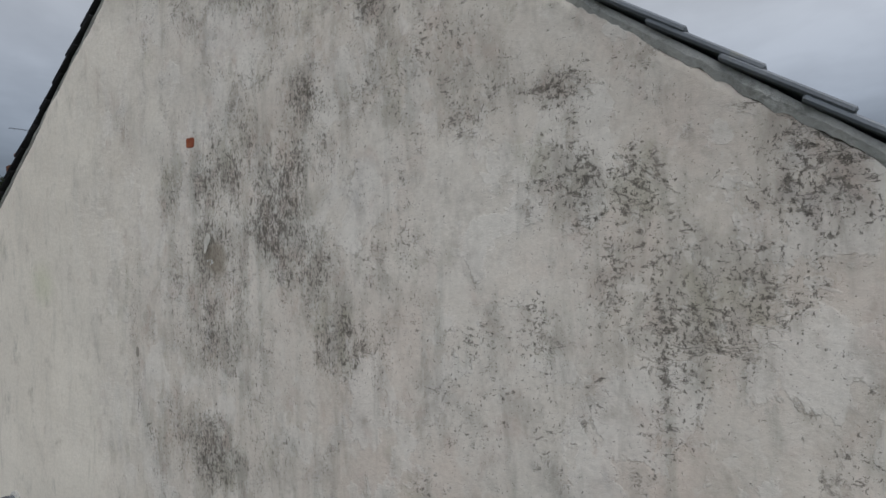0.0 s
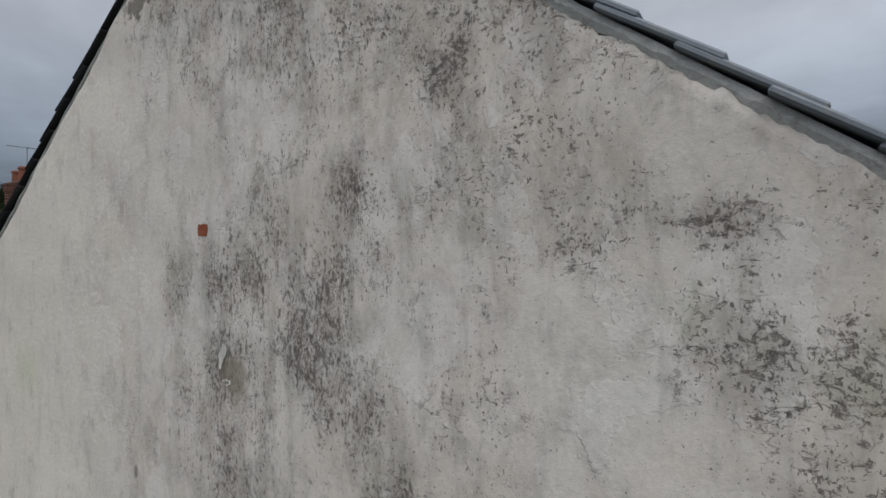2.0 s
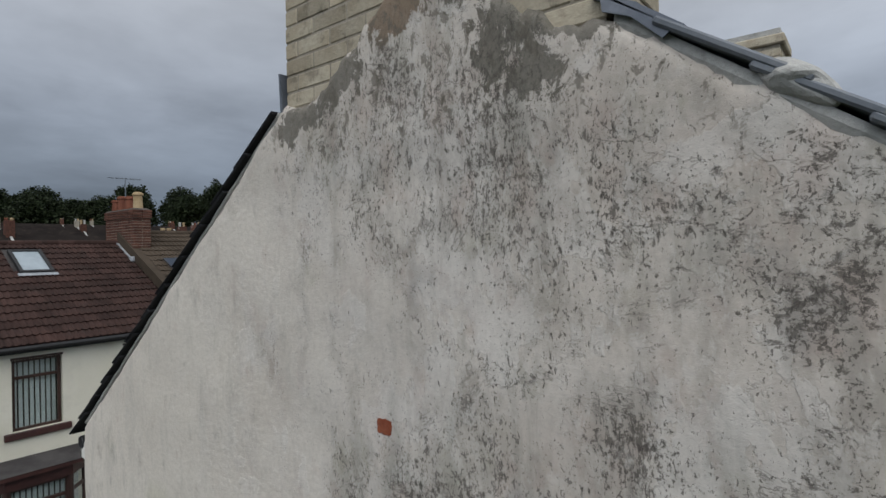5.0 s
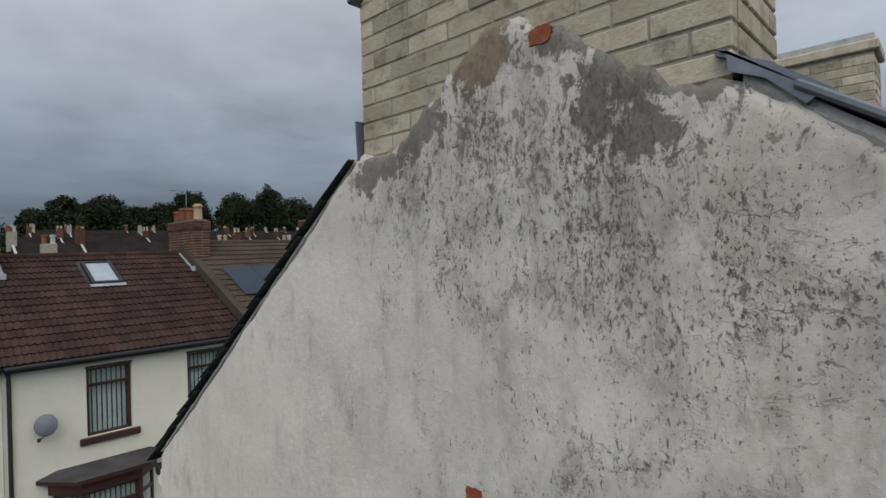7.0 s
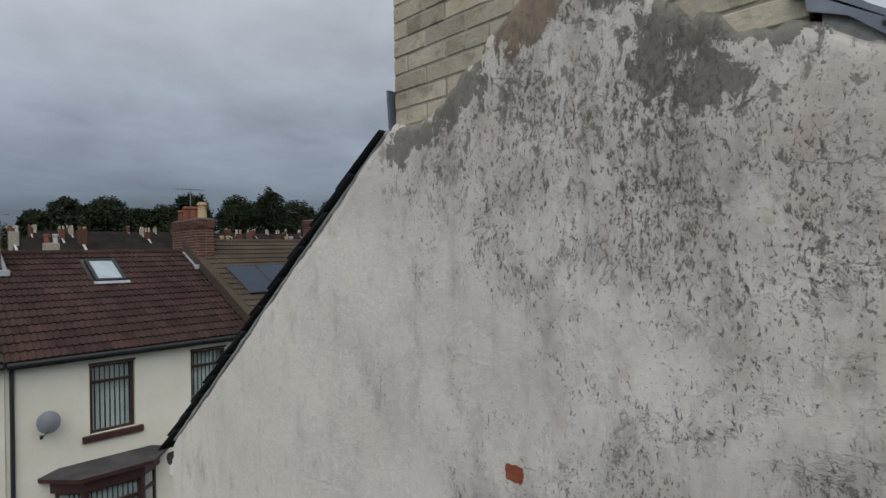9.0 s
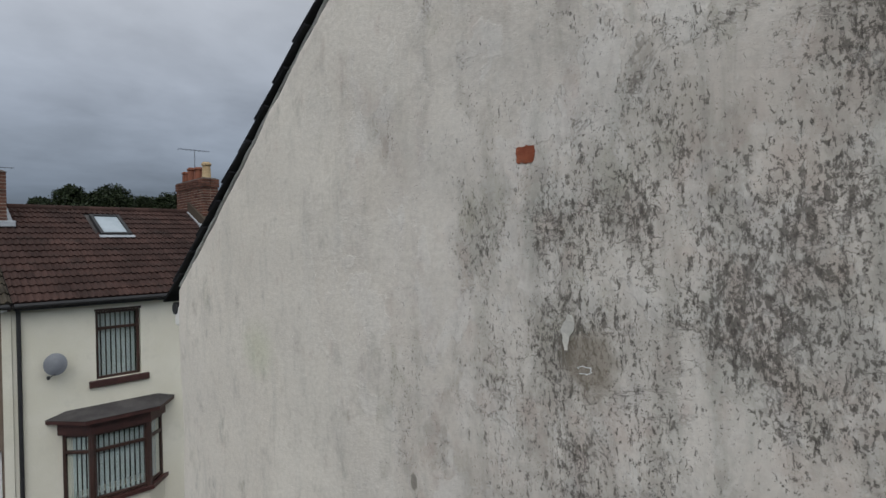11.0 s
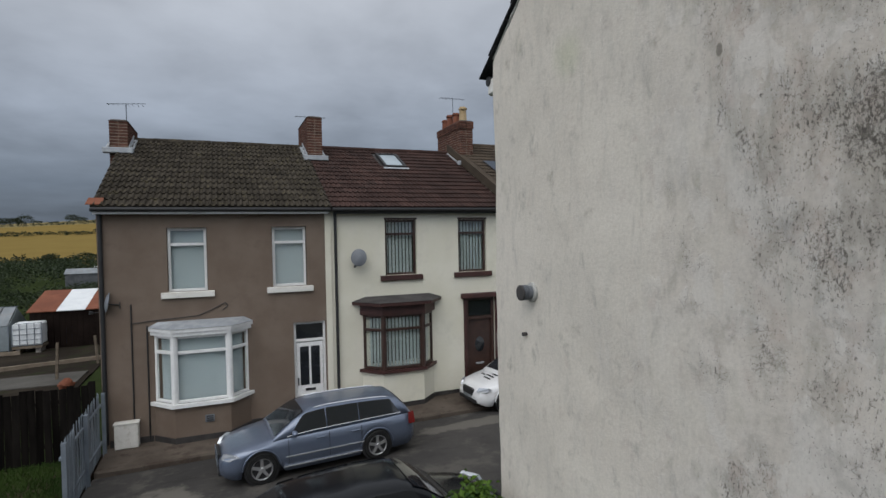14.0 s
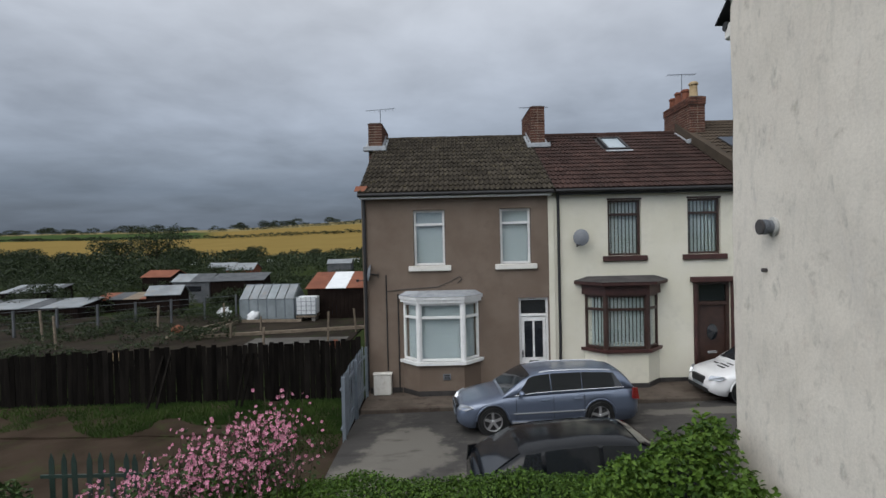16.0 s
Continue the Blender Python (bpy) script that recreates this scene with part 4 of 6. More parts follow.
def bay(house, xa, xb, za, zb, proj, frame_mat, wall_mat, trim_mat, vertical, roof_mat, overhang, band):
    """A splayed bay window on a low wall, with its own small roof."""
    s = 0.5
    foot = [(xa, WY), (xa + s, WY - proj), (xb - s, WY - proj), (xb, WY)]
    low = part("bay_wall", extrude_poly([(x, y, 0.2) for x, y in foot], (0, 0, za - 0.2)), wall_mat, house)
    bmp = bmesh.new()
    for (x0, y0), (x1, y1) in zip(foot, foot[1:]):
        d = Vector((x1 - x0, y1 - y0, 0)).normalized() * 0.01
        n = Vector((y1 - y0, x0 - x1, 0)).normalized() * -0.02
        n = n if n.y < 0 else -n
        z = street((x0 + x1) / 2) + 0.06
        extrude_poly([(x0 + n.x - d.x, y0 + n.y, z), (x1 + n.x + d.x, y1 + n.y, z), (x1 + n.x + d.x, y1 + n.y, z + .17), (x0 + n.x - d.x, y0 + n.y, z + .17)], (-n.x * .7, -n.y * .7, 0), bmp)
    part("plinth", bmp, M_PLINTH, low, "black painted plinth")
    off = lambda o: [(xa - o, WY), (xa + s - o * .6, WY - proj - o), (xb - s + o * .6, WY - proj - o), (xb + o, WY)]
    part("sill", extrude_poly([(x, y, za - 0.09) for x, y in off(0.10)], (0, 0, 0.09)), trim_mat, low)
    for (x0, y0), (x1, y1) in zip(foot, foot[1:]):
        ln, ang = math.hypot(x1 - x0, y1 - y0), math.degrees(math.atan2(y1 - y0, x1 - x0))
        m = pose(x0, y0, 0, 0, 0, ang)
        bmf = bars(bmesh.new(), 0.02, ln - .02, za + .004, zb - .004, 0.02, 0.09, 0.07, rails=(zb - 0.42,))
        bmesh.ops.transform(bmf, matrix=m, verts=bmf.verts)
        win = part("window", bmf, frame_mat, house)
        pane_ob(.08, ln - .08, za + .07, zb - .45, 0.05, win, m)
        pane_ob(.08, ln - .08, zb - .38, zb - .07, 0.05, win, m)
        blind(win, .07, ln - .07, za + .05, zb - .05, 0.14, vertical, m)
    for x, y in foot[1:3]:
        part("mullion", tube(bmesh.new(), (x, y + .035, za), (x, y + .035, zb), 0.075, n=8), frame_mat, house)
    part("cornice", extrude_poly([(x, y, zb) for x, y in off(0.06)], (0, 0, band)), trim_mat, house)
    part("cornice", extrude_poly([(x, y, zb + band) for x, y in off(overhang)], (0, 0, 0.09)), trim_mat, house)
    o = off(overhang + .02)
    i = [(xa + .12, WY), (xa + s, WY - proj * .35), (xb - s, WY - proj * .35), (xb - .12, WY)]
    bmr = bmesh.new()
    lo = [bmr.verts.new((x, y, zb + band + 0.092)) for x, y in o]
    hi = [bmr.verts.new((x, y, zb + band + 0.22)) for x, y in i]
    for k in range(3):
        bmr.faces.new((lo[k], lo[k + 1], hi[k + 1], hi[k]))
    bmr.faces.new(hi)
    bmr.faces.new(lo[::-1])
    part("bay_roof", bmr, roof_mat, house)


EAVE_Y, EAVE_Z, RIDGE_Y, RIDGE_Z = 16.92, 6.30, 21.85, 8.70


def roof_point(x, y, up=0.0):
    return Vector((x, y, EAVE_Z + (y - EAVE_Y) * (RIDGE_Z - EAVE_Z) / (RIDGE_Y - EAVE_Y) + up))


def pantile(width, length, material, roll):
    """One double-roll interlocking tile with a thick front edge."""
    bm = bmesh.new()
    prof = [(0, 0.0), (0.10, 0.002), (0.17, 0.036), (0.25, 0.050), (0.33, 0.036), (0.40, 0.002), (0.50, 0.0), (0.60, 0.002), (0.67, 0.036), (0.75, 0.050), (0.83, 0.036), (0.90, 0.002), (1.0, 0.0)]
    prof = [(u, h * roll) for u, h in prof]
    rows = []
    for y, lift in ((-length / 2, 0.020), (length / 2, -0.016)):
        rows.append([bm.verts.new((u * width * 1.005, y, h + lift)) for u, h in prof])
    low = [bm.verts.new((u * width * 1.005, -length / 2 + 0.01, h * 0.4 - 0.018)) for u, h in prof]
    for k in range(len(prof) - 1):
        bm.faces.new((rows[0][k], rows[0][k + 1], rows[1][k + 1], rows[1][k]))
        bm.faces.new((low[k], low[k + 1], rows[0][k + 1], rows[0][k]))
    me = bpy.data.meshes.new("roof_tile")
    bm.to_mesh(me)
    bm.free()
    me.materials.append(material)
    return me


PITCH = math.degrees(math.atan2(RIDGE_Z - EAVE_Z, RIDGE_Y - EAVE_Y))
SLOPE = math.hypot(RIDGE_Z - EAVE_Z, RIDGE_Y - EAVE_Y)


def tiled_roof(house, x0, x1, material, rows, colsn, skip=None, joined=False, dy=0.0, dz=0.0):
    gauge, w = SLOPE / rows, (x1 - x0) / colsn
    me = pantile(w, gauge * 1.12, material, 1.0 if material is M_TILE1 else 0.55)
    if joined:
        bm = bmesh.new()
    for j in range(rows):
        for i in range(colsn):
            d = (j + 0.5) * gauge
            y = EAVE_Y + d * math.cos(radians(PITCH))
            p = roof_point(x0 + i * w, y, 0.03) + Vector((0, dy, dz))
            if skip and skip(p.x + w / 2, p.y):
                continue
            m = pose(p.x, p.y, p.z + random.uniform(-.003, .003), PITCH + random.uniform(-.4, .4), 0, 0)
            if joined:
                n0 = len(bm.verts)
                bm.from_mesh(me)
                bm.verts.ensure_lookup_table()
                bmesh.ops.transform(bm, matrix=m, verts=bm.verts[n0:])
            else:
                piece("roof_tile", me, m, house)
    if joined:
        tagged(part("roof_tiles", bm, material, house), kind="stuff")
    bmd = extrude_poly([tuple(roof_point(x0, EAVE_Y + .03)), tuple(roof_point(x1, EAVE_Y + .03)), tuple(roof_point(x1, RIDGE_Y)), tuple(roof_point(x0, RIDGE_Y))], (0, 0, -0.12))
    bmesh.ops.translate(bmd, vec=(0, dy, dz), verts=bmd.verts)
    part("roof_deck", bmd, M_FELT, house)
    by = 2 * RIDGE_Y - WY
    bmb = extrude_poly([(x0, RIDGE_Y, RIDGE_Z), (x1, RIDGE_Y, RIDGE_Z), (x1, by + .2, EAVE_Z - .1), (x0, by + .2, EAVE_Z - .1)], (0, 0, 0.05))
    bmesh.ops.translate(bmb, vec=(0, dy, dz), verts=bmb.verts)
    part("back_slope", bmb, material, house)
    k = int((x1 - x0) / 0.42)
    rm = bpy.data.meshes.new("ridge_tile")
    bmt = tube(bmesh.new(), (0.004, 0, 0), ((x1 - x0) / k - .004, 0, 0), 0.105, n=14)
    bmt.to_mesh(rm)
    bmt.free()
    rm.materials.append(material)
    for i in range(k):
        piece("ridge_tile", rm, pose(x0 + i * (x1 - x0) / k, RIDGE_Y + dy, RIDGE_Z + 0.015 + dz + random.uniform(-.006, .006)), house)


def row_house(name, label, x0, x1, wall_mat, holes):
    h = thing(name, label, "house", "terrace across the street")
    by = 2 * RIDGE_Y - WY
    part("front_wall", wall_holes(x0, x1, 0.1, 6.16, WY, WY + 0.3, holes), wall_mat, h)
    bm = box(x0, x1, by - .3, by, 0.1, 6.1)
    part("back_wall", bm, M_REDBRICK, h)
    for xa in (x0, x1 - 0.2):
        part("side_wall", extrude_poly([(xa, WY + .3, 0.1), (xa, by - .3, 0.1), (xa, by - .3, 6.1), (xa, RIDGE_Y, RIDGE_Z - .16), (xa, WY + .3, 6.24)], (0.2, 0, 0)), wall_mat, h)
    # added dark board and floors; the room's shade is in their colour
    part("room_lining", box(x0 + .2, x1 - .2, WY + 2.3, WY + 2.4, 0.1, 6.1), M_ROOMDARK, h)
    part("upper_floor", box(x0 + .2, x1 - .2, WY + .31, by - .3, 3.5, 3.6), M_ROOMDARK, h)
    part("loft_floor", box(x0 + .2, x1 - .2, WY + .31, by - .3, 6.0, 6.08), M_ROOMDARK, h)
    return h


H1 = row_house("terraced_house", "end terraced house in brown pebbledash with white windows", -2.80, 2.86, M_DASH,
               [(-1.28, -0.35, 4.16, 5.79), (1.27, 2.18, 4.16, 5.79), (-1.45, 0.45, 1.45, 3.05), (1.78, 2.66, 0.5, 3.14)])
tiled_roof(H1, -2.86, 2.84, M_TILE1, 13, 19)
sash(H1, -1.28, -0.35, 4.16, 5.79, M_WHITE, M_STONE, False, 0.05)
sash(H1, 1.27, 2.18, 4.16, 5.79, M_WHITE, M_STONE, False, 0.05)
bay(H1, -1.66, 0.62, 1.42, 3.10, 0.52, M_WHITE, M_DASH, M_WHITE, False, M_LEADPALE, 0.10, 0.10)
H2 = row_house("terraced_house", "cream painted terraced house with maroon window frames", 2.87, 8.42, M_CREAM,
               [(4.44, 5.42, 4.33, 5.96), (6.78, 7.75, 4.33, 5.96), (3.95, 5.6, 1.7, 3.2), (7.02, 8.0, 0.62, 3.5)])
tiled_roof(H2, 2.86, 8.42, M_TILE2, 15, 19, skip=lambda x, y: 5.3 < x < 6.15 and 20.2 < y < 21.45)
sash(H2, 4.44, 5.42, 4.33, 5.96, M_DARKWOOD, M_MAROON, True, 0.06)
sash(H2, 6.78, 7.75, 4.33, 5.96, M_DARKWOOD, M_MAROON, True, 0.06)
bay(H2, 3.70, 5.90, 1.66, 3.22, 0.5, M_DARKWOOD, M_CREAM, M_MAROON, True, M_FELT, 0.28, 0.30)

# white front door
d1 = part("door", box(1.86, 2.58, WY + .12, WY + .17, 0.52, 2.56, 0.006), M_WHITE, H1, "white panelled door with two dark panes")
for xa, xb in ((1.95, 2.19), (2.25, 2.49)):
    part("pane", box(xa, xb, WY + .108, WY + .118, 1.36, 2.44), M_CARGLASS, d1)
    part("panel", box(xa, xb, WY + .106, WY + .122, 0.66, 1.10, 0.012), M_WHITE, d1)
part("letter_plate", box(2.08, 2.36, WY + .10, WY + .118, 1.19, 1.26, 0.004), M_BLACK, d1)
part("handle", box(1.875, 1.905, WY + .07, WY + .118, 1.36, 1.58, 0.006), M_BLACK, d1)
fr = part("door_frame", bars(bmesh.new(), 1.78, 2.66, 0.5, 3.14, WY + .09, WY + .16, 0.07, rails=(2.62,)), M_WHITE, H1)
part("fanlight", box(1.85, 2.59, WY + .12, WY + .13, 2.67, 3.07), M_CARGLASS, fr)
# maroon door of the cream house
d2 = part("door", box(7.10, 7.94, WY + .14, WY + .19, 0.62, 2.80, 0.006), M_DARKWOOD, H2, "dark maroon door with an oval light")
part("pane", lathe([(0.16, 0), (0.16, 0.012)], 20, pose(7.52, WY + .128, 2.0, -90, 0, 0) @ Matrix.Diagonal((1, 1.5, 1, 1))), M_CARGLASS, d2)
part("letter_plate", box(7.38, 7.66, WY + .12, WY + .138, 1.36, 1.43, 0.004), M_CHROME, d2)
fr = part("door_frame", bars(bmesh.new(), 7.02, 8.0, 0.6, 3.5, WY + .05, WY + .15, 0.09, rails=(2.86,)), M_DARKWOOD, H2)
part("fanlight", box(7.11, 7.91, WY + .11, WY + .12, 2.92, 3.41), M_CARGLASS, fr)
for xa in (6.92, 8.005):
    part("pilaster", box(xa, xa + .095, WY - .05, WY + .06, 0.6, 3.5, 0.01), M_MAROON, H2)
part("door_hood", box(6.82, 8.2, WY - .16, WY - .004, 3.5, 3.66, 0.02), M_MAROON, H2)
part("door_step", box(7.0, 8.05, WY - .25, WY - .003, 0.45, 0.62, 0.015), M_CONC, H2)

# gutters, pipes and trim of the terrace
for h, xa, xb, mat in ((H1, -2.86, 2.80, M_WHITE), (H2, 2.88, 8.42, M_BLACK)):
    part("gutter", tube(bmesh.new(), (xa, 16.90, 6.25), (xb, 16.90, 6.25), 0.055, n=12), M_BLACK, h)
    part("fascia", box(xa + .03, xb - .03, 16.97, 17.0, 6.14, 6.29), mat, h)
    part("soffit", box(xa + .03, xb - .03, 17.003, WY - .003, 6.14, 6.16), mat, h)
part("white_strip", box(2.69, 2.86, WY - .03, WY - .003, 0.5, 6.13), M_CREAM, H1, "pale painted strip at the party wall")
part("downpipe", tube(bmesh.new(), (2.98, WY - .06, 6.2), (2.98, WY - .06, 0.5), 0.042, n=10), M_BLACK, H2)
part("downpipe", tube(bmesh.new(), (-2.72, WY - .06, 6.2), (-2.72, WY - .06, 0.5), 0.05, n=10), M_BLACK, H1)
part("party_verge", extrude_poly([tuple(roof_point(8.40, EAVE_Y, .06)), tuple(roof_point(8.62, EAVE_Y, .06)), tuple(roof_point(8.62, RIDGE_Y, .06)), tuple(roof_point(8.40, RIDGE_Y, .06))], (0, 0, 0.33)), M_TILE3, H2, "pale cement line between the roofs")
part("red_verge_tile", extrude_poly([tuple(roof_point(-2.95, EAVE_Y - .02, .07)), tuple(roof_point(-2.62, EAVE_Y - .02, .07)), tuple(roof_point(-2.62, EAVE_Y + .33, .07)), tuple(roof_point(-2.95, EAVE_Y + .33, .07))], (0, 0, 0.02)), M_RUST, H1, "orange repair tile at the corner")

H3 = row_house("terraced_house", "terraced house with solar panels on a buff tiled roof", 8.63, 14.2, M_CREAM, [])
tiled_roof(H3, 8.63, 14.2, M_TILE3, 15, 19, joined=True, dz=0.36)
H4 = row_house("terraced_house", "further terraced house with a brown tiled roof", 14.21, 30, M_CREAM, [])
tiled_roof(H4, 14.21, 30, M_TILE2, 15, 52, joined=True, dz=0.40)

# skylight, solar panels
u = pose(0, 0, 0, PITCH, 0, 0)
q = roof_point(5.70, 20.66, 0.03)
sk = thing("skylight", "grey framed roof window set in brown tiles", "skylight", at=pose(q.x, q.y, q.z, PITCH, 0, 0))
part("frame", bars(bmesh.new(), -.40, .40, -.70, .70, -0.10, 0.02, 0.085), M_BLACK, sk)
sk.children[0].matrix_local = pose(0, 0, 0, -90, 0, 0)
part("pane", box(-.32, .32, -.62, .62, 0.045, 0.055), M_SKYPANE, sk, "glass coloured pale for the sky reflected in it")
part("apron", box(-.46, .46, -.86, -.705, 0.03, 0.045, 0.004), M_LEADPALE, sk)
for k in range(3):
    q = roof_point(9.5 + k * 1.06, 19.0, 0.45)
    sp = thing("solar_panel", "dark solar panel mounted on the roof", "solar panel", "panels on the roof", at=pose(q.x, q.y, q.z, PITCH, 0, 0))
    part("frame", bars(bmesh.new(), -.52, .52, -.95, .95, -0.04, 0.0, 0.025), M_FELT, sp)
    sp.children[0].matrix_local = pose(0, 0, 0, -90, 0, 0)
    part("glass", box(-.495, .495, -.925, .925, 0.005, 0.03), M_SOLAR, sp)


def red_stack(label, x, y, w, d, z0, z1, pots, shoulder, aerial, flash=True):
    """A red brick stack, corbelled at the head, built of bricks on a mortar core."""
    st = thing("chimney_stack", label, "chimney", "stacks on the terrace", at=pose(x, y, 0))
    part("mortar_core", box(-w / 2 + .01, w / 2 - .01, -d / 2 + .01, d / 2 - .01, z0, z1), M_MORTAR, st)
    n = int((z1 - z0) / 0.09)
    bme, bse = brick_mesh(0.23, 0.06, 0.078, M_REDBRICK), brick_mesh(0.06, 0.23, 0.078, M_REDBRICK)
    for j in range(n):
        out = 0.03 if j >= n - 3 and shoulder else 0.0
        z = z0 + (j + .5) * (z1 - z0) / n
        for length, other, me, ax in ((w, d, bme, 0), (d, w, bse, 1)):
            k = max(1, round(length / 0.24))
            step = (length + 2 * out) / k
            for i in range(k):
                a = -length / 2 - out + (i + .5) * step
                for sgn in ((-1,) if ax == 0 else (-1, 1)):
                    b = sgn * (other / 2 + out - 0.03)
                    m = pose(a, b, z) if ax == 0 else pose(b, a, z)
                    sc = (step / 0.24, 1, 1, 1) if ax == 0 else (1, (step - (0.03 if i == 0 else 0)) / 0.24, 1, 1)
                    piece("brick", me, m @ Matrix.Diagonal(sc), st)
    part("flaunching", extrude_poly([(-w / 2 - .02, -d / 2 - .02, z1), (w / 2 + .02, -d / 2 - .02, z1), (w / 2 - .08, -d / 2 + .1, z1 + .06), (-w / 2 + .08, -d / 2 + .1, z1 + .06)], (0, d + .02, 0)), M_SOOT, st, "sooty mortar on the head")
    for py, mat, hgt in pots:
        part("pot", lathe([(0.15, z1 + .03), (0.13, z1 + hgt * .8), (0.165, z1 + hgt * .82), (0.165, z1 + hgt * .92), (0.14, z1 + hgt * .93), (0.12, z1 + hgt)], 16, pose(0, py, 0)), mat, st, smooth=False)
    if flash:
        zb = EAVE_Z + (y - d / 2 - EAVE_Y) * (RIDGE_Z - EAVE_Z) / (RIDGE_Y - EAVE_Y)
        reach = min(d, RIDGE_Y - y + d / 2)
        part("flashing", box(-w / 2 - .16, w / 2 + .16, -d / 2 - .22, -d / 2 - .004, zb - .04, zb + .13, 0.02), M_LEADPALE, st, "pale lead flashing")
        for sx in (-1, 1):
            xa = sx * (w / 2 + .012)
            for out, up in ((.02, .20), (.12, .08)):
                part("side_flashing", extrude_poly([(xa, -d / 2 - .02, zb), (xa, -d / 2 + reach, zb + reach * .487), (xa, -d / 2 + reach, zb + up + reach * .487), (xa, -d / 2 - .02, zb + up)], (sx * out, 0, 0)), M_LEADPALE, st, "pale lead flashing")
    if aerial:
        ax, az, an = aerial
        ae = part("aerial", tube(bmesh.new(), (ax, 0, z1 + .04), (ax, 0, z1 + az), 0.016, n=8), M_STEEL, st, "television aerial")
        bm = tube(bmesh.new(), (ax - .55, 0, z1 + az - .03), (ax + .55, 0.1, z1 + az - .05 + an), 0.011, n=6)
        part("boom", bm, M_STEEL, ae)
        for k in range(8):
            xx = ax - .5 + k * .14
            part("element", tube(bmesh.new(), (xx, -.16, z1 + az - .04), (xx, .2, z1 + az - .02), 0.006, n=5), M_STEEL, ae)
    return st


red_stack("short red brick stack at the end of the terrace", -2.80, 21.8, 0.50, 2.1, 7.7, 9.12, [], False, (0.08, 0.75, 0.12))
red_stack("red brick stack with pale lead flashing", 3.04, 21.85, 0.50, 2.3, 7.7, 9.58, [], False, (0.05, 0.28, 0.05))
red_stack("tall red brick stack carrying clay pots and an aerial", 8.74, 21.85, 0.54, 2.3, 7.7, 9.80, [(-.85, M_POT, .60), (-.2, M_POTRED, .50), (.4, M_POTRED, .55), (.9, M_POTRED, .45)], True, (-0.05, 1.15, 0.06))
red_stack("red brick stack further along the terrace", 14.1, 21.85, 0.54, 2.0, 7.9, 10.0, [], True, None, False)


def sat_dish(label, p, turn, mat):
    s = thing("satellite_dish", label, "satellite dish", "dishes on the terrace", at=pose(*p, 0, 0, turn) @ Matrix.Diagonal((.82, .82, .82, 1)))
    part("reflector", lathe([(0.02, 0.05), (0.15, 0.03), (0.27, -0.02), (0.275, -0.015), (0.15, 0.04), (0.02, 0.062)], 24, pose(0, -0.34, 0.05, 80, 0, 0) @ Matrix.Diagonal((1, 1.1, 1, 1))), mat, s)
    part("arm", tube(tube(bmesh.new(), (0, -0.34, -.2), (-.12, -.72, -.24), 0.014, n=6), (0, 0, -.05), (0, -.32, 0), 0.02, n=8), M_BLACK, s)
    part("receiver", box(-.16, -.09, -.78, -.68, -.27, -.18, 0.01), M_BLACK, s)
    part("bracket", box(-.06, .06, -.02, 0.0, -.15, .05, 0.004), M_BLACK, s)
    return s


sat_dish("grey satellite dish on the cream wall", (3.66, WY - .002, 4.85), -15, M_DISH)
sat_dish("small dark satellite dish on the brown wall", (-2.35, WY - .002, 3.95), -75, M_DISH)


# ---- cars ----
def lerp_tab(tab, x):
    if x <= tab[0][0]:
        return tab[0][1]
    for (a, va), (b, vb) in zip(tab, tab[1:]):
        if x <= b:
            t = (x - a) / (b - a)
            return va + (vb - va) * t
    return tab[-1][1]


def loft(stations):
    """Closed skin through rings of equal length."""
    bm = bmesh.new()
    rings = [[bm.verts.new(p) for p in ring] for ring in stations]
    for a, b in zip(rings, rings[1:]):
        n = len(a)
        for i in range(n):
            bm.faces.new((a[i], a[(i + 1) % n], b[(i + 1) % n], b[i]))
    bm.faces.new(rings[0])
    bm.faces.new(rings[-1][::-1])
    bmesh.ops.recalc_face_normals(bm, faces=bm.faces)
    return bm


def wheel(car, x, y, side, r):
    w = part("wheel", lathe([(r * .66, -.10), (r * .93, -.10), (r, -.07), (r, .05), (r * .94, .09), (r * .70, .095), (r * .69, .05)], 32, pose(x, y, r, 90 * side, 0, 0)), M_TYRE, car, smooth=False)
    bm = lathe([(r * .70, 0.03), (r * .70, .07), (r * .66, .092), (r * .62, .07), (r * .60, 0.035)], 32, pose(x, y, r, 90 * side, 0, 0))
    part("rim", bm, M_ALLOY, w)
    bm = lathe([(r * .13, .04), (r * .13, .085), (r * .09, .095)], 16)
    for k in range(5):
        a = 72 * k + 18
        extrude_poly([(r * .08, -r * .10, .045), (r * .64, -r * .085, .055), (r * .64, r * .085, .055), (r * .08, r * .10, .045)], (0, 0, .03), bm)
        bm.verts.ensure_lookup_table()
        bmesh.ops.transform(bm, matrix=pose(0, 0, 0, 0, 0, a), verts=bm.verts[-8:])
    bmesh.ops.transform(bm, matrix=pose(x, y, r, 90 * side, 0, 0), verts=bm.verts)
    part("spokes", bm, M_ALLOY, w)
    part("brake_disc", lathe([(r * .45, 0.0), (r * .6, 0.0), (r * .6, .02), (r * .45, .02)], 24, pose(x, y, r, 90 * side, 0, 0)), M_BLACK, w)
    return w


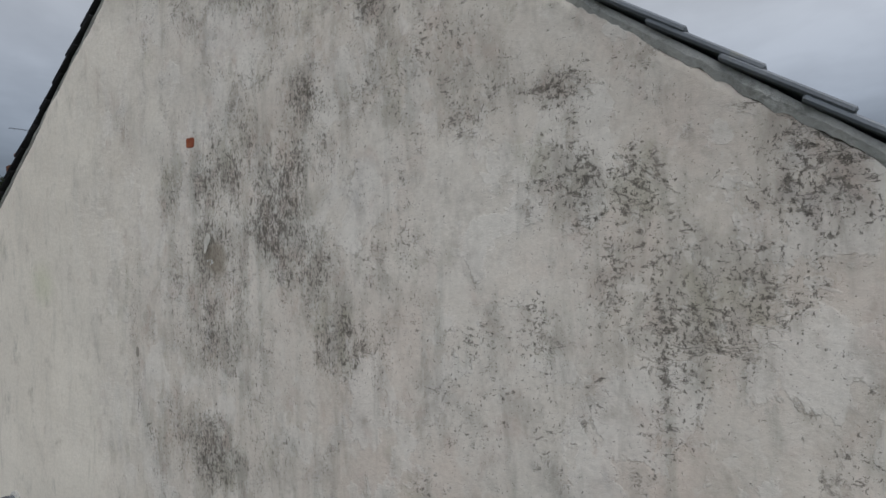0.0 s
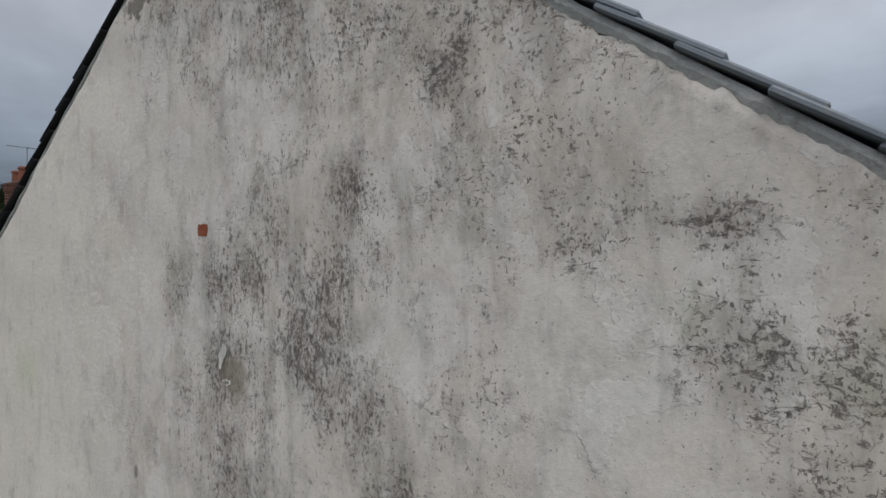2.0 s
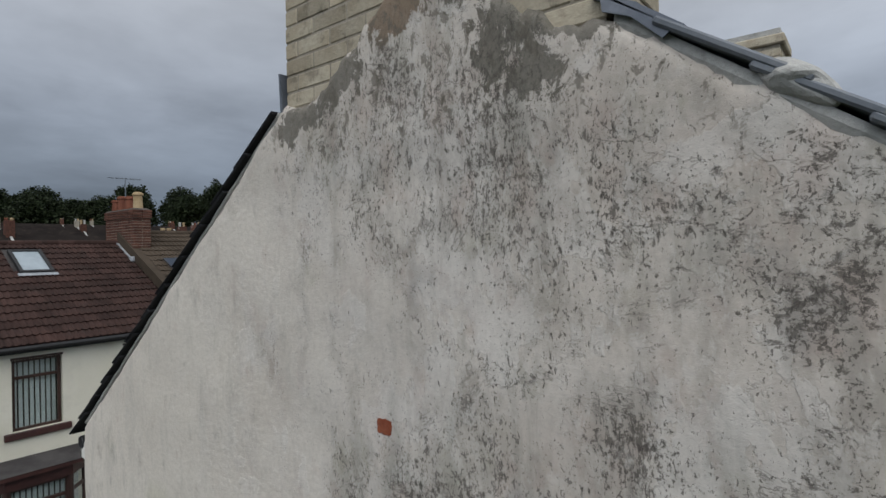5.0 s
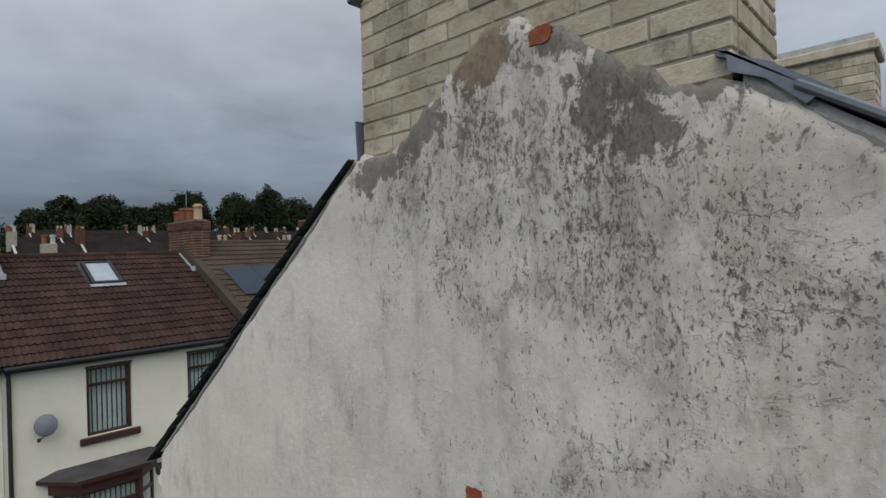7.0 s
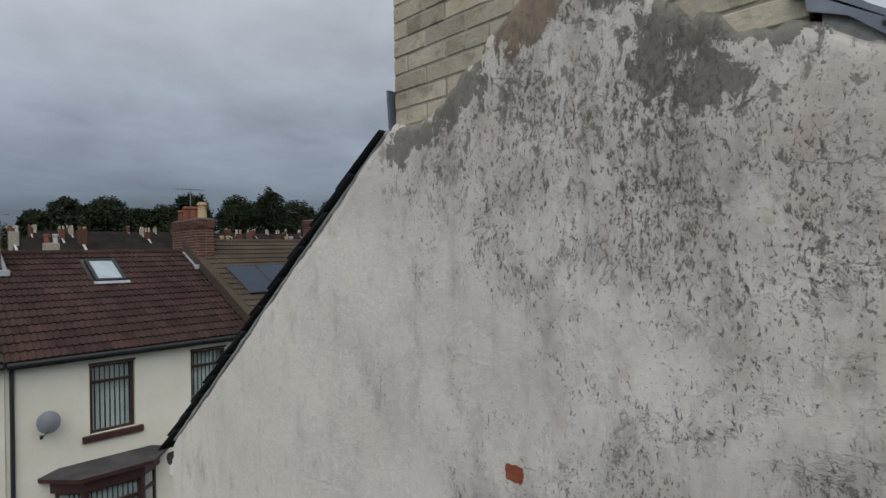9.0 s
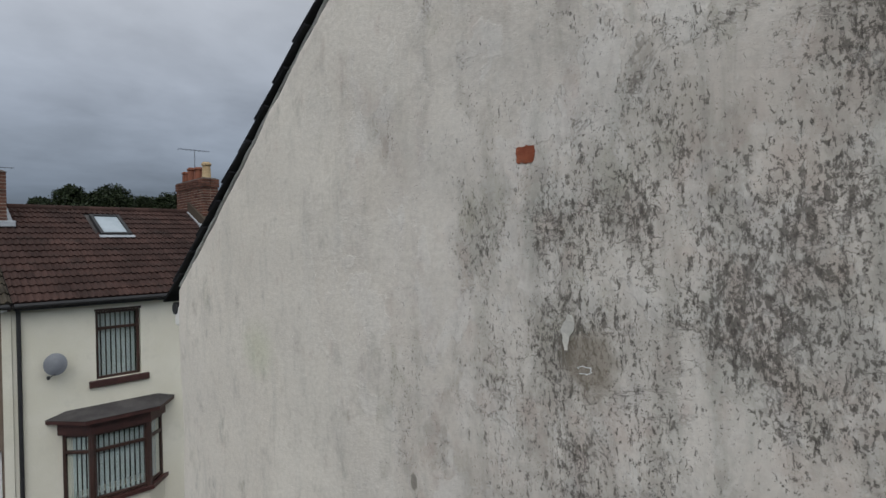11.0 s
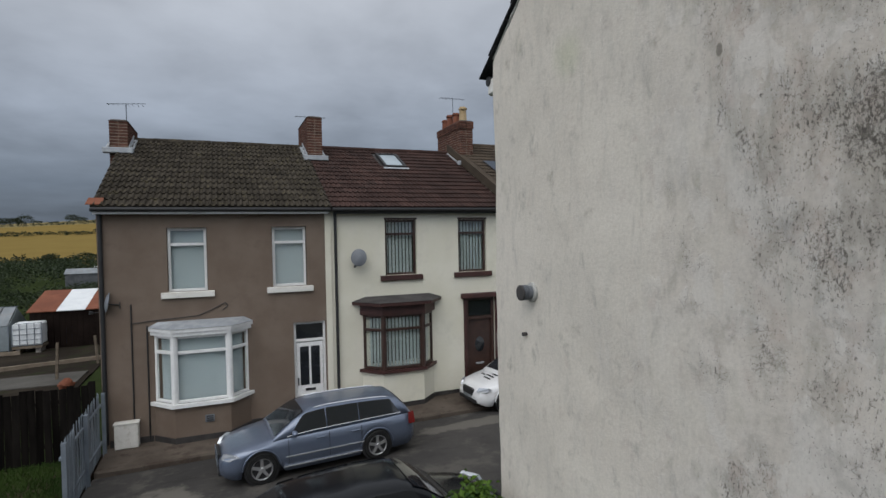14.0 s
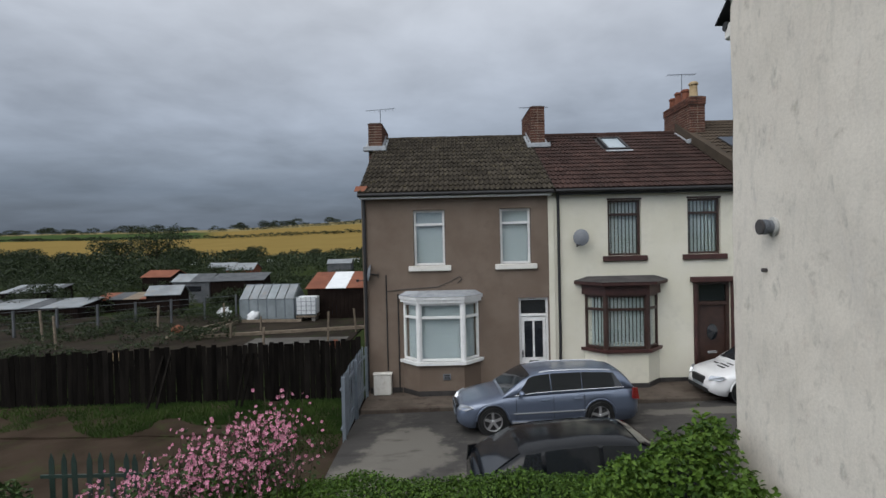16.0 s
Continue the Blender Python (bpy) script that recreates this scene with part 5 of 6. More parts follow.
def make_car(name, label, at, paint, L, W, top, hood, belt, shape):
    """A car with its nose at x = 0, running back along +x. shape: tables for the lid line, roof line and plan width."""
    car = thing(name, label, "car", "parked cars", at=at)
    hw = W / 2
    lid, width, roof_line = shape["lid"], shape["width"], shape["roof"]
    fx, rx = shape["axles"]
    r = shape["r"]
    st = []
    n = 44
    for i in range(n + 1):
        x = L * i / n
        w = hw * lerp_tab(width, x / L)
        zt = lerp_tab(lid, x / L)
        zb = 0.19 + 0.10 * max(0, 1 - x / (L * .05)) + 0.14 * max(0, (x - L * .95) / (L * .05))
        arch = 0.0
        for a in (fx, rx):
            if abs(x - a) < r * 1.16:
                arch = max(arch, math.sqrt(max(0, (r * 1.16) ** 2 - (x - a) ** 2)) + r - zb)
        zs = zb + arch * 0.985
        zm = max(zs + .02, zb + (zt - zb) * .45)
        half = [(w * .90, zs), (w * .985, zs + .012), (w, zm), (w * .995, zm + (zt - zm) * .45), (w * .955, zt - .06), (w * .88, zt - .012), (w * .45, zt + .015), (0, zt + .02)]
        st.append([Vector((x, y, z)) for y, z in half] + [Vector((x, -y, z)) for y, z in half[-2::-1]])
    body = part("body", loft(st), paint, car, smooth=True)
    part("underbody", box(0.25, L - .25, -hw * .82, hw * .82, .17, .55), M_BLACK, car)
    # cabin
    st = []
    xs = [p[0] for p in roof_line]
    for i in range(33):
        u = xs[0] + (xs[-1] - xs[0]) * i / 32
        x = u * L
        zr, zl = lerp_tab(roof_line, u), lerp_tab(lid, u) - .03
        w0 = hw * lerp_tab(width, u) * .925
        k = (zr - zl) / (top - belt + .05)
        w1 = w0 - 0.21 * max(0.02, k)
        half = [(w0, zl), (w0 - (w0 - w1) * .5, zl + (zr - zl) * .55), (w1 + .01, zl + (zr - zl) * .88), (w1 - .07, zr - .012), (w1 * .5, zr + .012), (0, zr + .018)]
        st.append([Vector((x, y, z)) for y, z in half] + [Vector((x, -y, z)) for y, z in half[-2::-1]])
    part("cabin", loft(st), paint, car, smooth=True)

    def side_pt(u, f, sgn, out):
        zr, zl = lerp_tab(roof_line, u), lerp_tab(lid, u) - .03
        w0 = hw * lerp_tab(width, u) * .925
        k = (zr - zl) / (top - belt + .05)
        w1 = w0 - 0.21 * max(0.02, k)
        return Vector((u * L, sgn * (w0 - (w0 - w1) * f * .93 + out), zl + (zr - zl) * f))

    for sgn in (-1, 1):
        for u0, u1, lean0, lean1 in shape["windows"]:
            bmw = bmesh.new()
            rows = []
            for f in (0.10, 0.5, 0.93):
                g = (f - .10) / .83
                ua, ub = u0 + lean0 * g, u1 + lean1 * g
                rows.append([bmw.verts.new(side_pt(ua + (ub - ua) * q / 6, f, sgn, 0.006)) for q in range(7)])
            for a, b in zip(rows, rows[1:]):
                for q in range(6):
                    bmw.faces.new((a[q], a[q + 1], b[q + 1], b[q]))
            part("side_window", bmw, M_CARGLASS, car, smooth=True)
        bmt = bmesh.new()
        u0, u1 = shape["windows"][0][0], shape["windows"][-1][1]
        for q in range(10):
            a, b = u0 + (u1 - u0) * q / 10, u0 + (u1 - u0) * (q + 1) / 10
            tube(bmt, side_pt(a, .12, sgn, .008), side_pt(b, .12, sgn, .008), 0.011, n=6)
        part("window_trim", bmt, M_CHROME if shape.get("chrome") else M_BLACK, car)
        if shape.get("rails"):
            bmt = bmesh.new()
            for q in range(10):
                a, b = .46 + .4 * q / 10, .46 + .4 * (q + 1) / 10
                tube(bmt, side_pt(a, 1.0, sgn, -.10) + Vector((0, 0, .004)), side_pt(b, 1.0, sgn, -.10) + Vector((0, 0, .004)), 0.016, n=6)
            part("roof_rail", bmt, M_CHROME, car)
        part("rubbing_strip", box(L * .30, L * .70, sgn * (hw - .002), sgn * (hw + .012), .50, .525), M_CHROME if shape.get("chrome") else M_BLACK, car)
        part("sill_strip", box(L * .29, L * .69, sgn * (hw - .02), sgn * (hw + .004), .285, .31), M_CHROME if shape.get("chrome") else M_BLACK, car)
        for u in shape["handles"]:
            part("door_handle", box(u * L - .1, u * L + .1, sgn * (hw - .012), sgn * (hw + .022), belt - .17, belt - .135, .008), paint, car)
        for u in shape["seams"]:
            part("door_seam", box(u * L - .004, u * L + .004, sgn * (hw - .012), sgn * (hw + .0025), .36, belt - .06), M_BLACK, car)
        um = shape["windows"][0][0]
        mp = side_pt(um + .035, .22, sgn, .12)
        part("door_mirror", lathe([(0.03, -.11), (0.075, -.08), (0.085, .02), (0.06, .08), (.02, .1)], 12, Matrix.Translation(mp) @ pose(0, 0, .02, 90, 0, 0) @ Matrix.Diagonal((.8, .8, 1, 1))), paint, car, smooth=True)
        hx = 0.045 * L
        part("headlamp", extrude_poly([(hx - .13, sgn * hw * .56, .60), (hx + .03, sgn * hw * .875, .61), (hx + .20, sgn * hw * .935, .68), (hx + .13, sgn * hw * .90, .735), (hx - .06, sgn * hw * .60, .72)], (-.055, sgn * .03, .012)), M_LAMP, car)
        part("tail_lamp", extrude_poly([(L - .20, sgn * hw * .96, .72), (L - .02, sgn * hw * .90, .70), (L - .05, sgn * hw * .86, .98), (L - .20, sgn * hw * .93, .98)], (0.012, sgn * .035, 0)), M_TAIL, car)
        for a in (fx, rx):
            wheel(car, a, sgn * (hw - .085), -sgn, r)
            lipb, prev = bmesh.new(), None
            for q in range(19):
                an = math.pi * (.03 + .94 * q / 18)
                ring = [lipb.verts.new((a + (r * 1.19 + .02 * math.cos(k * 1.047)) * math.cos(an), sgn * (hw - .014 + .016 * math.sin(k * 1.047)), r + (r * 1.19 + .02 * math.cos(k * 1.047)) * math.sin(an))) for k in range(6)]
                if prev:
                    for k in range(6):
                        lipb.faces.new((prev[k], prev[(k + 1) % 6], ring[(k + 1) % 6], ring[k]))
                prev = ring
            bmesh.ops.recalc_face_normals(lipb, faces=lipb.faces)
            part("arch_lip", lipb, paint, car, smooth=True)
            part("arch_liner", lathe([(r * 1.13, 0), (r * 1.13, .24)], 24, pose(a, sgn * (hw - .03), r, 90 * sgn, 0, 0)), M_BLACK, car)

    def screen(u0, u1, name_, wide):
        bms = bmesh.new()
        rows = []
        for q in range(6):
            u = u0 + (u1 - u0) * q / 5
            zr = lerp_tab(roof_line, u)
            zl = lerp_tab(lid, u) - .03
            w0 = hw * lerp_tab(width, u) * .925
            w1 = (w0 - 0.21 * max(.02, (zr - zl) / (top - belt + .05))) * wide
            rows.append([bms.verts.new((u * L, w1 * v, zr + .03 - .022 * v * v)) for v in (-1, -.5, 0, .5, 1)])
        for a, b in zip(rows, rows[1:]):
            for q in range(4):
                bms.faces.new((a[q], a[q + 1], b[q + 1], b[q]))
        part(name_, bms, M_CARGLASS, car, smooth=True)

    screen(*shape["front"], "windscreen", .90)
    screen(*shape["rear"], "rear_window", .86)
    part("grille", box(-.035, .06, -.30, .30, .45, .66, .02), M_BLACK, car)
    part("lower_intake", box(-.03, .08, -hw * .62, hw * .62, .25, .36, .02), M_BLACK, car)
    part("number_plate", box(-.036, -.02, -.26, .26, .37, .46, .004), M_SHEETPALE, car)
    if shape.get("chrome"):
        part("grille_surround", bars(bmesh.new(), -.32, .32, .43, .68, -.042, -.02, .02), M_STEEL, car).matrix_local = pose(0, 0, 0, 0, 0, -90)
    return car


ESTATE = dict(lid=[(0, .52), (.012, .62), (.05, .74), (.14, .84), (.27, .93), (.5, .955), (.9, .985), (.97, .97), (1, .80)],
              width=[(0, .62), (.02, .80), (.07, .93), (.16, .99), (.5, 1.0), (.85, .985), (.95, .93), (.985, .86), (1, .78)],
              roof=[(.245, .92), (.30, 1.10), (.36, 1.27), (.42, 1.39), (.52, 1.43), (.68, 1.425), (.82, 1.395), (.915, 1.34), (.95, 1.17), (.982, .97)],
              axles=(.86, 3.58), r=.345, windows=[(.312, .511, .082, .0), (.516, .682, 0, .004), (.688, .918, 0, -.05)], front=(.256, .405), rear=(.922, .975),
              handles=(.475, .655), seams=(.315, .52, .69), chrome=True, rails=True)
HATCH = dict(lid=[(0, .50), (.015, .62), (.06, .74), (.15, .83), (.26, .92), (.5, .95), (.93, .98), (.98, .95), (1, .78)],
             width=[(0, .66), (.025, .82), (.08, .94), (.18, .99), (.5, 1.0), (.85, .98), (.95, .93), (1, .80)],
             roof=[(.235, .90), (.30, 1.11), (.37, 1.31), (.43, 1.41), (.55, 1.44), (.72, 1.41), (.82, 1.36), (.90, 1.17), (.97, .97)],
             axles=(.82, 3.35), r=.305, windows=[(.33, .55, .09, .0), (.565, .75, 0, .0), (.765, .85, 0, -.03)], front=(.255, .41), rear=(.835, .955),
             handles=(.50, .70), seams=(.31, .555, .76))
make_car("estate_car", "blue-grey metallic estate car parked by the kerb", pose(-0.17, 14.08, 0.47, 0, -0.9, 4.0) @ Matrix.Diagonal((.905, .92, .925, 1)), M_CARBLUE, 4.62, 1.78, 1.43, .93, .96, ESTATE)
white_car = make_car("hatchback_car", "white hatchback parked nose first beyond the gable", pose(6.42, 15.85, 0.53, 0, -1, 3) @ Matrix.Diagonal((.94, .94, .94, 1)), M_CARWHITE, 4.15, 1.72, 1.43, .92, .95, HATCH)
for k, (x, y, w) in enumerate([(.62, -.10, .36), (.76, -.05, .42), (.90, -.10, .30), (.72, .32, .2)]):
    b = part("bonnet_lettering", box(-.03, .03, -w / 2, w / 2, 0, .008), M_BLACK, white_car)
    b.matrix_local = pose(x, y, lerp_tab(HATCH["lid"], x / 4.15) + .018, 0, -8, 0)
black_car = make_car("hatchback_car", "black hatchback parked close behind the hedge", pose(4.25, 9.9, 0.50, 0, 1, 183), M_CARBLACK, 4.25, 1.74, 1.44, .92, .95, HATCH)
for o in black_car.children:
    if o.name.startswith("tail_lamp"):
        o.data.materials[0] = M_CARGLASS

# ---- street furniture and fences ----
fence = thing("board_fence", "tall black-stained close-board timber fence", "fence")
bme = brick_mesh(0.145, 0.022, 1.75, M_FENCE, "board")
for i in range(170):
    x = -2.95 - i * 0.15
    y = 16.95 - 0.018 * i * .15 + random.uniform(-.012, .012)
    piece("board", bme, pose(x, y, 1.22 + random.uniform(-.05, .06) - 0.0045 * i, random.uniform(-.7, .7), random.uniform(-.9, .9), random.uniform(-3, 3)), fence)
pme = brick_mesh(0.1, 0.1, 1.8, M_FENCE, "post")
for i in range(11):
    piece("post", pme, pose(-3.0 - i * 2.5, 17.03 - 0.018 * i * 2.5, 1.2 - .07 * i), fence)
for z in (0.7, 1.7):
    part("rail", extrude_poly([(-2.9, 17.0, z), (-28.4, 16.54, z - .75), (-28.4, 16.54, z - .66), (-2.9, 17.0, z + .09)], (0, .05, 0)), M_FENCE, fence)
for x, t in ((-8.6, 8), (-8.85, 11), (-6.35, 6), (-6.2, 9)):
    p = thing("loose_timber", "weathered timber pole leaning against the black fence", "timber", "leaning timbers")
    part("pole", extrude_poly([(x, 16.25, .33), (x + .06, 16.25, .33), (x + .06 + .018 * t, 16.84, 1.75), (x + .018 * t, 16.84, 1.75)], (0, .05, 0)), M_FENCE, p)

gate = thing("steel_palisade", "grey galvanised steel palisade panel beside the house", "fence")
pal = bmesh.new()
extrude_poly([(-.035, 0, 0), (.035, 0, 0), (.035, 0, 1.42), (.012, 0, 1.52), (-.012, 0, 1.52), (-.035, 0, 1.42)], (0, .012, 0), pal)
pal_me = bpy.data.meshes.new("pale")
pal.to_mesh(pal_me)
pal.free()
pal_me.materials.append(M_STEEL)
for i in range(31):
    piece("pale", pal_me, pose(-2.80 + .002 * i, 16.85 - i * .113, .36, random.uniform(-1, 1), 0, 90 + random.uniform(-6, 6)), gate)
for z in (.65, 1.55):
    part("rail", box(-2.79, -2.75, 13.4, 16.9, z, z + .05), M_STEEL, gate)
for y in (13.42, 15.1, 16.85):
    part("post", box(-2.76, -2.68, y, y + .08, .2, 1.85, .004), M_STEEL, gate)

mb = thing("meter_box", "pale grey plastic meter box on the pavement", "meter box", at=pose(-2.27, WY - .14, street(-2.3) + .09))
part("case", box(-.26, .26, -.13, .12, 0, .60, .02), M_STONE, mb)
part("lid", box(-.28, .28, -.15, .13, .602, .63, .01), M_STONE, mb)
av = thing("air_vent", "small square grey vent on the bay wall", "vent", at=pose(-.38, 16.675, .98))
part("grille", box(-.11, .11, -.03, 0.0, -.09, .09, .008), M_DISH, av)
for k in range(3):
    part("slot", box(-.08, .08, -.034, -.031, -.06 + k * .05, -.035 + k * .05), M_BLACK, av)
for x, z0, z1 in ((-2.12, .62, 3.9), (-1.78, .45, 3.35)):
    c = thing("wall_cable", "thin dark cable clipped to the brown wall", "cable", "cables on the brown house")
    part("cable", tube(bmesh.new(), (x, WY - .015, z0), (x, WY - .015, z1), .018, n=6), M_BLACK, c)
c = thing("wall_cable", "thin dark cable clipped to the brown wall", "cable", "cables on the brown house")
bmc = bmesh.new()
pts = [(-2.12, 3.42), (-1.7, 3.46), (-.6, 3.52), (-.25, 3.66), (.05, 3.82), (.12, 3.74), (-.02, 3.62)]
for (a, b), (d, e) in zip(pts, pts[1:]):
    tube(bmc, (a, WY - .015, b), (d, WY - .015, e), .010, n=6)
part("cable", bmc, M_BLACK, c)
pl = bmesh.new()
for xa, xb in ((-2.66, -1.7), (.64, 1.76)):
    bx(pl, xa, xb, WY - .022, WY - .003, street(xa) + .05, street(xa) + .26)
part("plinth", pl, M_PLINTH, H1, "black painted plinth")
pl = bmesh.new()
for xa, xb in ((3.05, 3.68), (5.92, 6.9)):
    bx(pl, xa, xb, WY - .022, WY - .003, street(xa) + .05, street(xa) + .22)
part("plinth", pl, M_PLINTH, H2, "black painted plinth")

# ---- hedge, shrub, mallow and palings this side of the road ----
hedge = thing("hedge", "clipped bright green privet hedge", "hedge")
# solid lumps added inside the hedge to keep gaps between leaves dark
core = bmesh.new()
for k in range(26):
    x = -3.0 + k * .2
    r = bmesh.ops.create_icosphere(core, subdivisions=2, radius=.5, matrix=pose(x, 7.5, 1.22) @ Matrix.Diagonal((.55, .9, 1.5, 1)))
    for v in r["verts"]:
        v.co += Vector((0, .1, .06)) * noise.noise(v.co * 3)
part("twigs", core, M_MALLOW, hedge)
sp = []
for _ in range(34000):
    x = random.uniform(-3.2, 2.1)
    a = random.uniform(-.3, math.pi + .1)
    rr = random.uniform(.88, 1.06) + .16 * noise.noise(Vector((x * 1.8, a * 1.5, 2)))
    topz = 2.10 + .10 * noise.noise(Vector((x * 1.1, 5, 0)))
    sp.append((Vector((x, 7.5 - math.cos(a) * .62 * rr, topz - .75 + math.sin(a) * .75 * rr)), Vector((0, -math.cos(a), math.sin(a)))))
leaves("foliage", sp, .044, M_HEDGE, hedge)

shrub = thing("shrub", "leafy bright green shrub against the gable corner", "shrub")
bm = bmesh.new()
for k in range(9):
    a = k * .7
    tube(bm, (1.95, 6.3, .3), (1.75 + .45 * math.cos(a), 6.3 + .5 * math.sin(a), 2.3 + .3 * math.sin(k)), .025, .008, 6)
part("stem", bm, M_BARK, shrub)
cl = [((1.85, 6.25, 2.55), (.5, .55, .62)), ((1.45, 6.45, 2.25), (.48, .5, .6)), ((2.1, 5.9, 2.2), (.24, .5, .7)), ((1.15, 6.7, 1.9), (.5, .5, .5)), ((2.12, 6.2, 2.95), (.20, .3, .30)), ((1.7, 6.2, 1.7), (.65, .6, .7)), ((.75, 6.9, 1.6), (.5, .5, .45)), ((2.12, 5.65, 2.45), (.24, .4, .55)), ((2.1, 5.45, 1.9), (.26, .4, .6))]
sp = crown_spots(cl, 17000)
for _ in range(16):
    b = Vector((random.uniform(1.75, 2.25), random.uniform(5.7, 6.5), random.uniform(2.6, 3.0)))
    for k in range(12):
        sp.append((b + Vector((random.gauss(0, .015), random.gauss(0, .015), .036 * k)), Vector((random.gauss(0, 1), random.gauss(0, 1), .4)).normalized()))
leaves("foliage", sp, .062, M_LEAF, shrub)

mallow = thing("mallow_bush", "tall bush covered in pink mallow flowers", "flowering shrub")
tips, sp, bm = [], [], bmesh.new()
for _ in range(330):
    u = random.random()
    base = Vector((-5.5 + 3.2 * u + random.gauss(0, .12), 7.6 + random.gauss(0, .25), .4))
    h = .55 + 1.75 * min(1, u * 1.2) + random.gauss(0, .16)
    tip = base + Vector((random.gauss(.06, .22), random.gauss(0, .22), h))
    tube(bm, base, tip, .008, .004, 5, False)
    for k in range(34):
        f = random.uniform(.2, .98)
        sp.append((base.lerp(tip, f) + Vector((random.gauss(0, .07), random.gauss(0, .07), random.gauss(0, .05))), Vector((random.gauss(0, 1), random.gauss(0, 1), .5)).normalized()))
    for k in range(random.randint(5, 11)):
        f = random.uniform(.78, 1.05)
        tips.append((base.lerp(tip, f) + Vector((random.gauss(0, .07), random.gauss(0, .07) - .03, random.gauss(0, .04))), Vector((random.gauss(0, .6), -1, random.gauss(.35, .5))).normalized()))
part("stem", bm, M_BARK, mallow)
leaves("foliage", sp, .07, M_MALLOW, mallow)
fv, ff = [], []
for p, nrm in tips:
    q = nrm.to_track_quat("Z", "Y")
    s = random.uniform(.014, .027)
    spin = random.uniform(0, 6.3)
    for k in range(5):
        i = len(fv)
        for a, rr, hh in ((0, .1, 0), (-.52, .85, .25), (0, 1.08, .35), (.52, .85, .25)):
            t = spin + k * 1.2566 + a
            fv.append(p + q @ Vector((rr * s * math.cos(t), rr * s * math.sin(t), hh * s)))
        ff += [(i, i + 1, i + 2, i + 3)]
fm = bpy.data.meshes.new("blossom")
fm.from_pydata(fv, [], ff)
fm.materials.append(M_PINK)
fo = new("blossom", fm)
fo.parent = mallow
fo["label"] = "open pink five-petalled flowers"

low = thing("shrub", "dark low shrubs behind the green palings", "shrub")
leaves("foliage", crown_spots([((-6.6, 8.6, 1.0), (.6, .5, .75)), ((-7.6, 8.8, 1.05), (.8, .5, .65)), ((-5.5, 8.3, .7), (.6, .4, .5)), ((-3.2, 7.7, .9), (.7, .5, .7)), ((-2.7, 7.5, .9), (.5, .4, .6))], 3600), .10, M_MALLOW, low)
pf = thing("paling_fence", "dark green painted metal palings by the flowers", "fence")
gp = bmesh.new()
extrude_poly([(-.04, 0, 0), (.04, 0, 0), (.04, 0, 1.25), (0, 0, 1.38), (-.04, 0, 1.25)], (0, .012, 0), gp)
gp_me = bpy.data.meshes.new("pale")
gp.to_mesh(gp_me)
gp.free()
gp_me.materials.append(M_GREENPAL)
for i in range(9):
    piece("pale", gp_me, pose(-6.25 + i * .19, 9.2 - i * .012, .52, random.uniform(-2, 2), random.uniform(-1.5, 1.5), 0), pf)
part("rail", box(-6.4, -4.5, 9.16, 9.19, 1.52, 1.57), M_GREENPAL, pf)
part("rail", box(-6.4, -4.5, 9.16, 9.19, .75, .80), M_GREENPAL, pf)

# grass on the strip by the fence, and weeds along edges
gvs, gfs = [], []
for _ in range(26000):
    x, y = -2.85 - abs(random.gauss(0, 5.5)), random.uniform(14.1, 16.9)
    if noise.noise(Vector((x * .5, y * .8, 4))) + (y - 15.1) * .35 + (.5 if x > -5.2 else 0) < -.05:
        continue
    if x > -5 and random.random() < .35:
        y = random.uniform(12.9, 16.9)
    z = street(x) + .02
    h = random.uniform(.04, .13)
    dx, dy = random.gauss(0, .05), random.gauss(0, .05)
    w = random.uniform(.006, .014)
    i = len(gvs)
    gvs += [(x - w, y, z), (x + w, y + .005, z), (x + dx, y + dy, z + h)]
    gfs.append((i, i + 1, i + 2))
gme = bpy.data.meshes.new("grass")
gme.from_pydata(gvs, [], gfs)
gme.materials.append(M_GRASS)
tagged(new("grass", gme), "short rough green grass along the fence", "grass", kind="stuff")

# ---- allotments beyond the fence ----
def flat(x, y):
    return land(x, y)


def shed(label, x, y, w, d, h, wall_mat, roof_mat, turn=0, pitch=.45, lean=False, sheets=0):
    s = thing("shed", label, "shed", "allotment sheds", at=pose(x, y, flat(x, y) - .05, 0, 0, turn))
    for k in range(int(w / .25)):
        xa = -w / 2 + k * w / int(w / .25)
        part("board", box(xa, xa + w / int(w / .25) - .012, -d / 2, -d / 2 + .04, 0, h, 0), wall_mat, s)
    part("back_wall", box(-w / 2, w / 2, d / 2 - .05, d / 2, 0, h), wall_mat, s)
    for xa in (-w / 2, w / 2 - .05):
        pts = [(xa, -d / 2 + .05, 0), (xa, d / 2 - .06, 0), (xa, d / 2 - .06, h + (pitch if lean else 0)), (xa, 0, h + (pitch * .5 if lean else pitch)), (xa, -d / 2 + .05, h)]
        part("side_wall", extrude_poly(pts, (.05, 0, 0)), wall_mat, s)
    n = max(1, sheets)
    for k in range(n):
        xa, xb = -w / 2 - .1 + (w + .2) * k / n, -w / 2 - .1 + (w + .2) * (k + 1) / n - .006
        mat = roof_mat if not isinstance(roof_mat, list) else roof_mat[k % len(roof_mat)]
        if lean:
            part("roof_sheet", extrude_poly([(xa, -d / 2 - .12, h), (xb, -d / 2 - .12, h), (xb, d / 2 + .1, h + pitch + .04), (xa, d / 2 + .1, h + pitch + .04)], (0, 0, .04)), mat, s)
        else:
            for sg in (-1, 1):
                part("roof_sheet", extrude_poly([(xa, sg * (d / 2 + .12), h - .05), (xb, sg * (d / 2 + .12), h - .05), (xb, 0, h + pitch + .02), (xa, 0, h + pitch + .02)], (0, 0, .04)), mat, s)
    return s


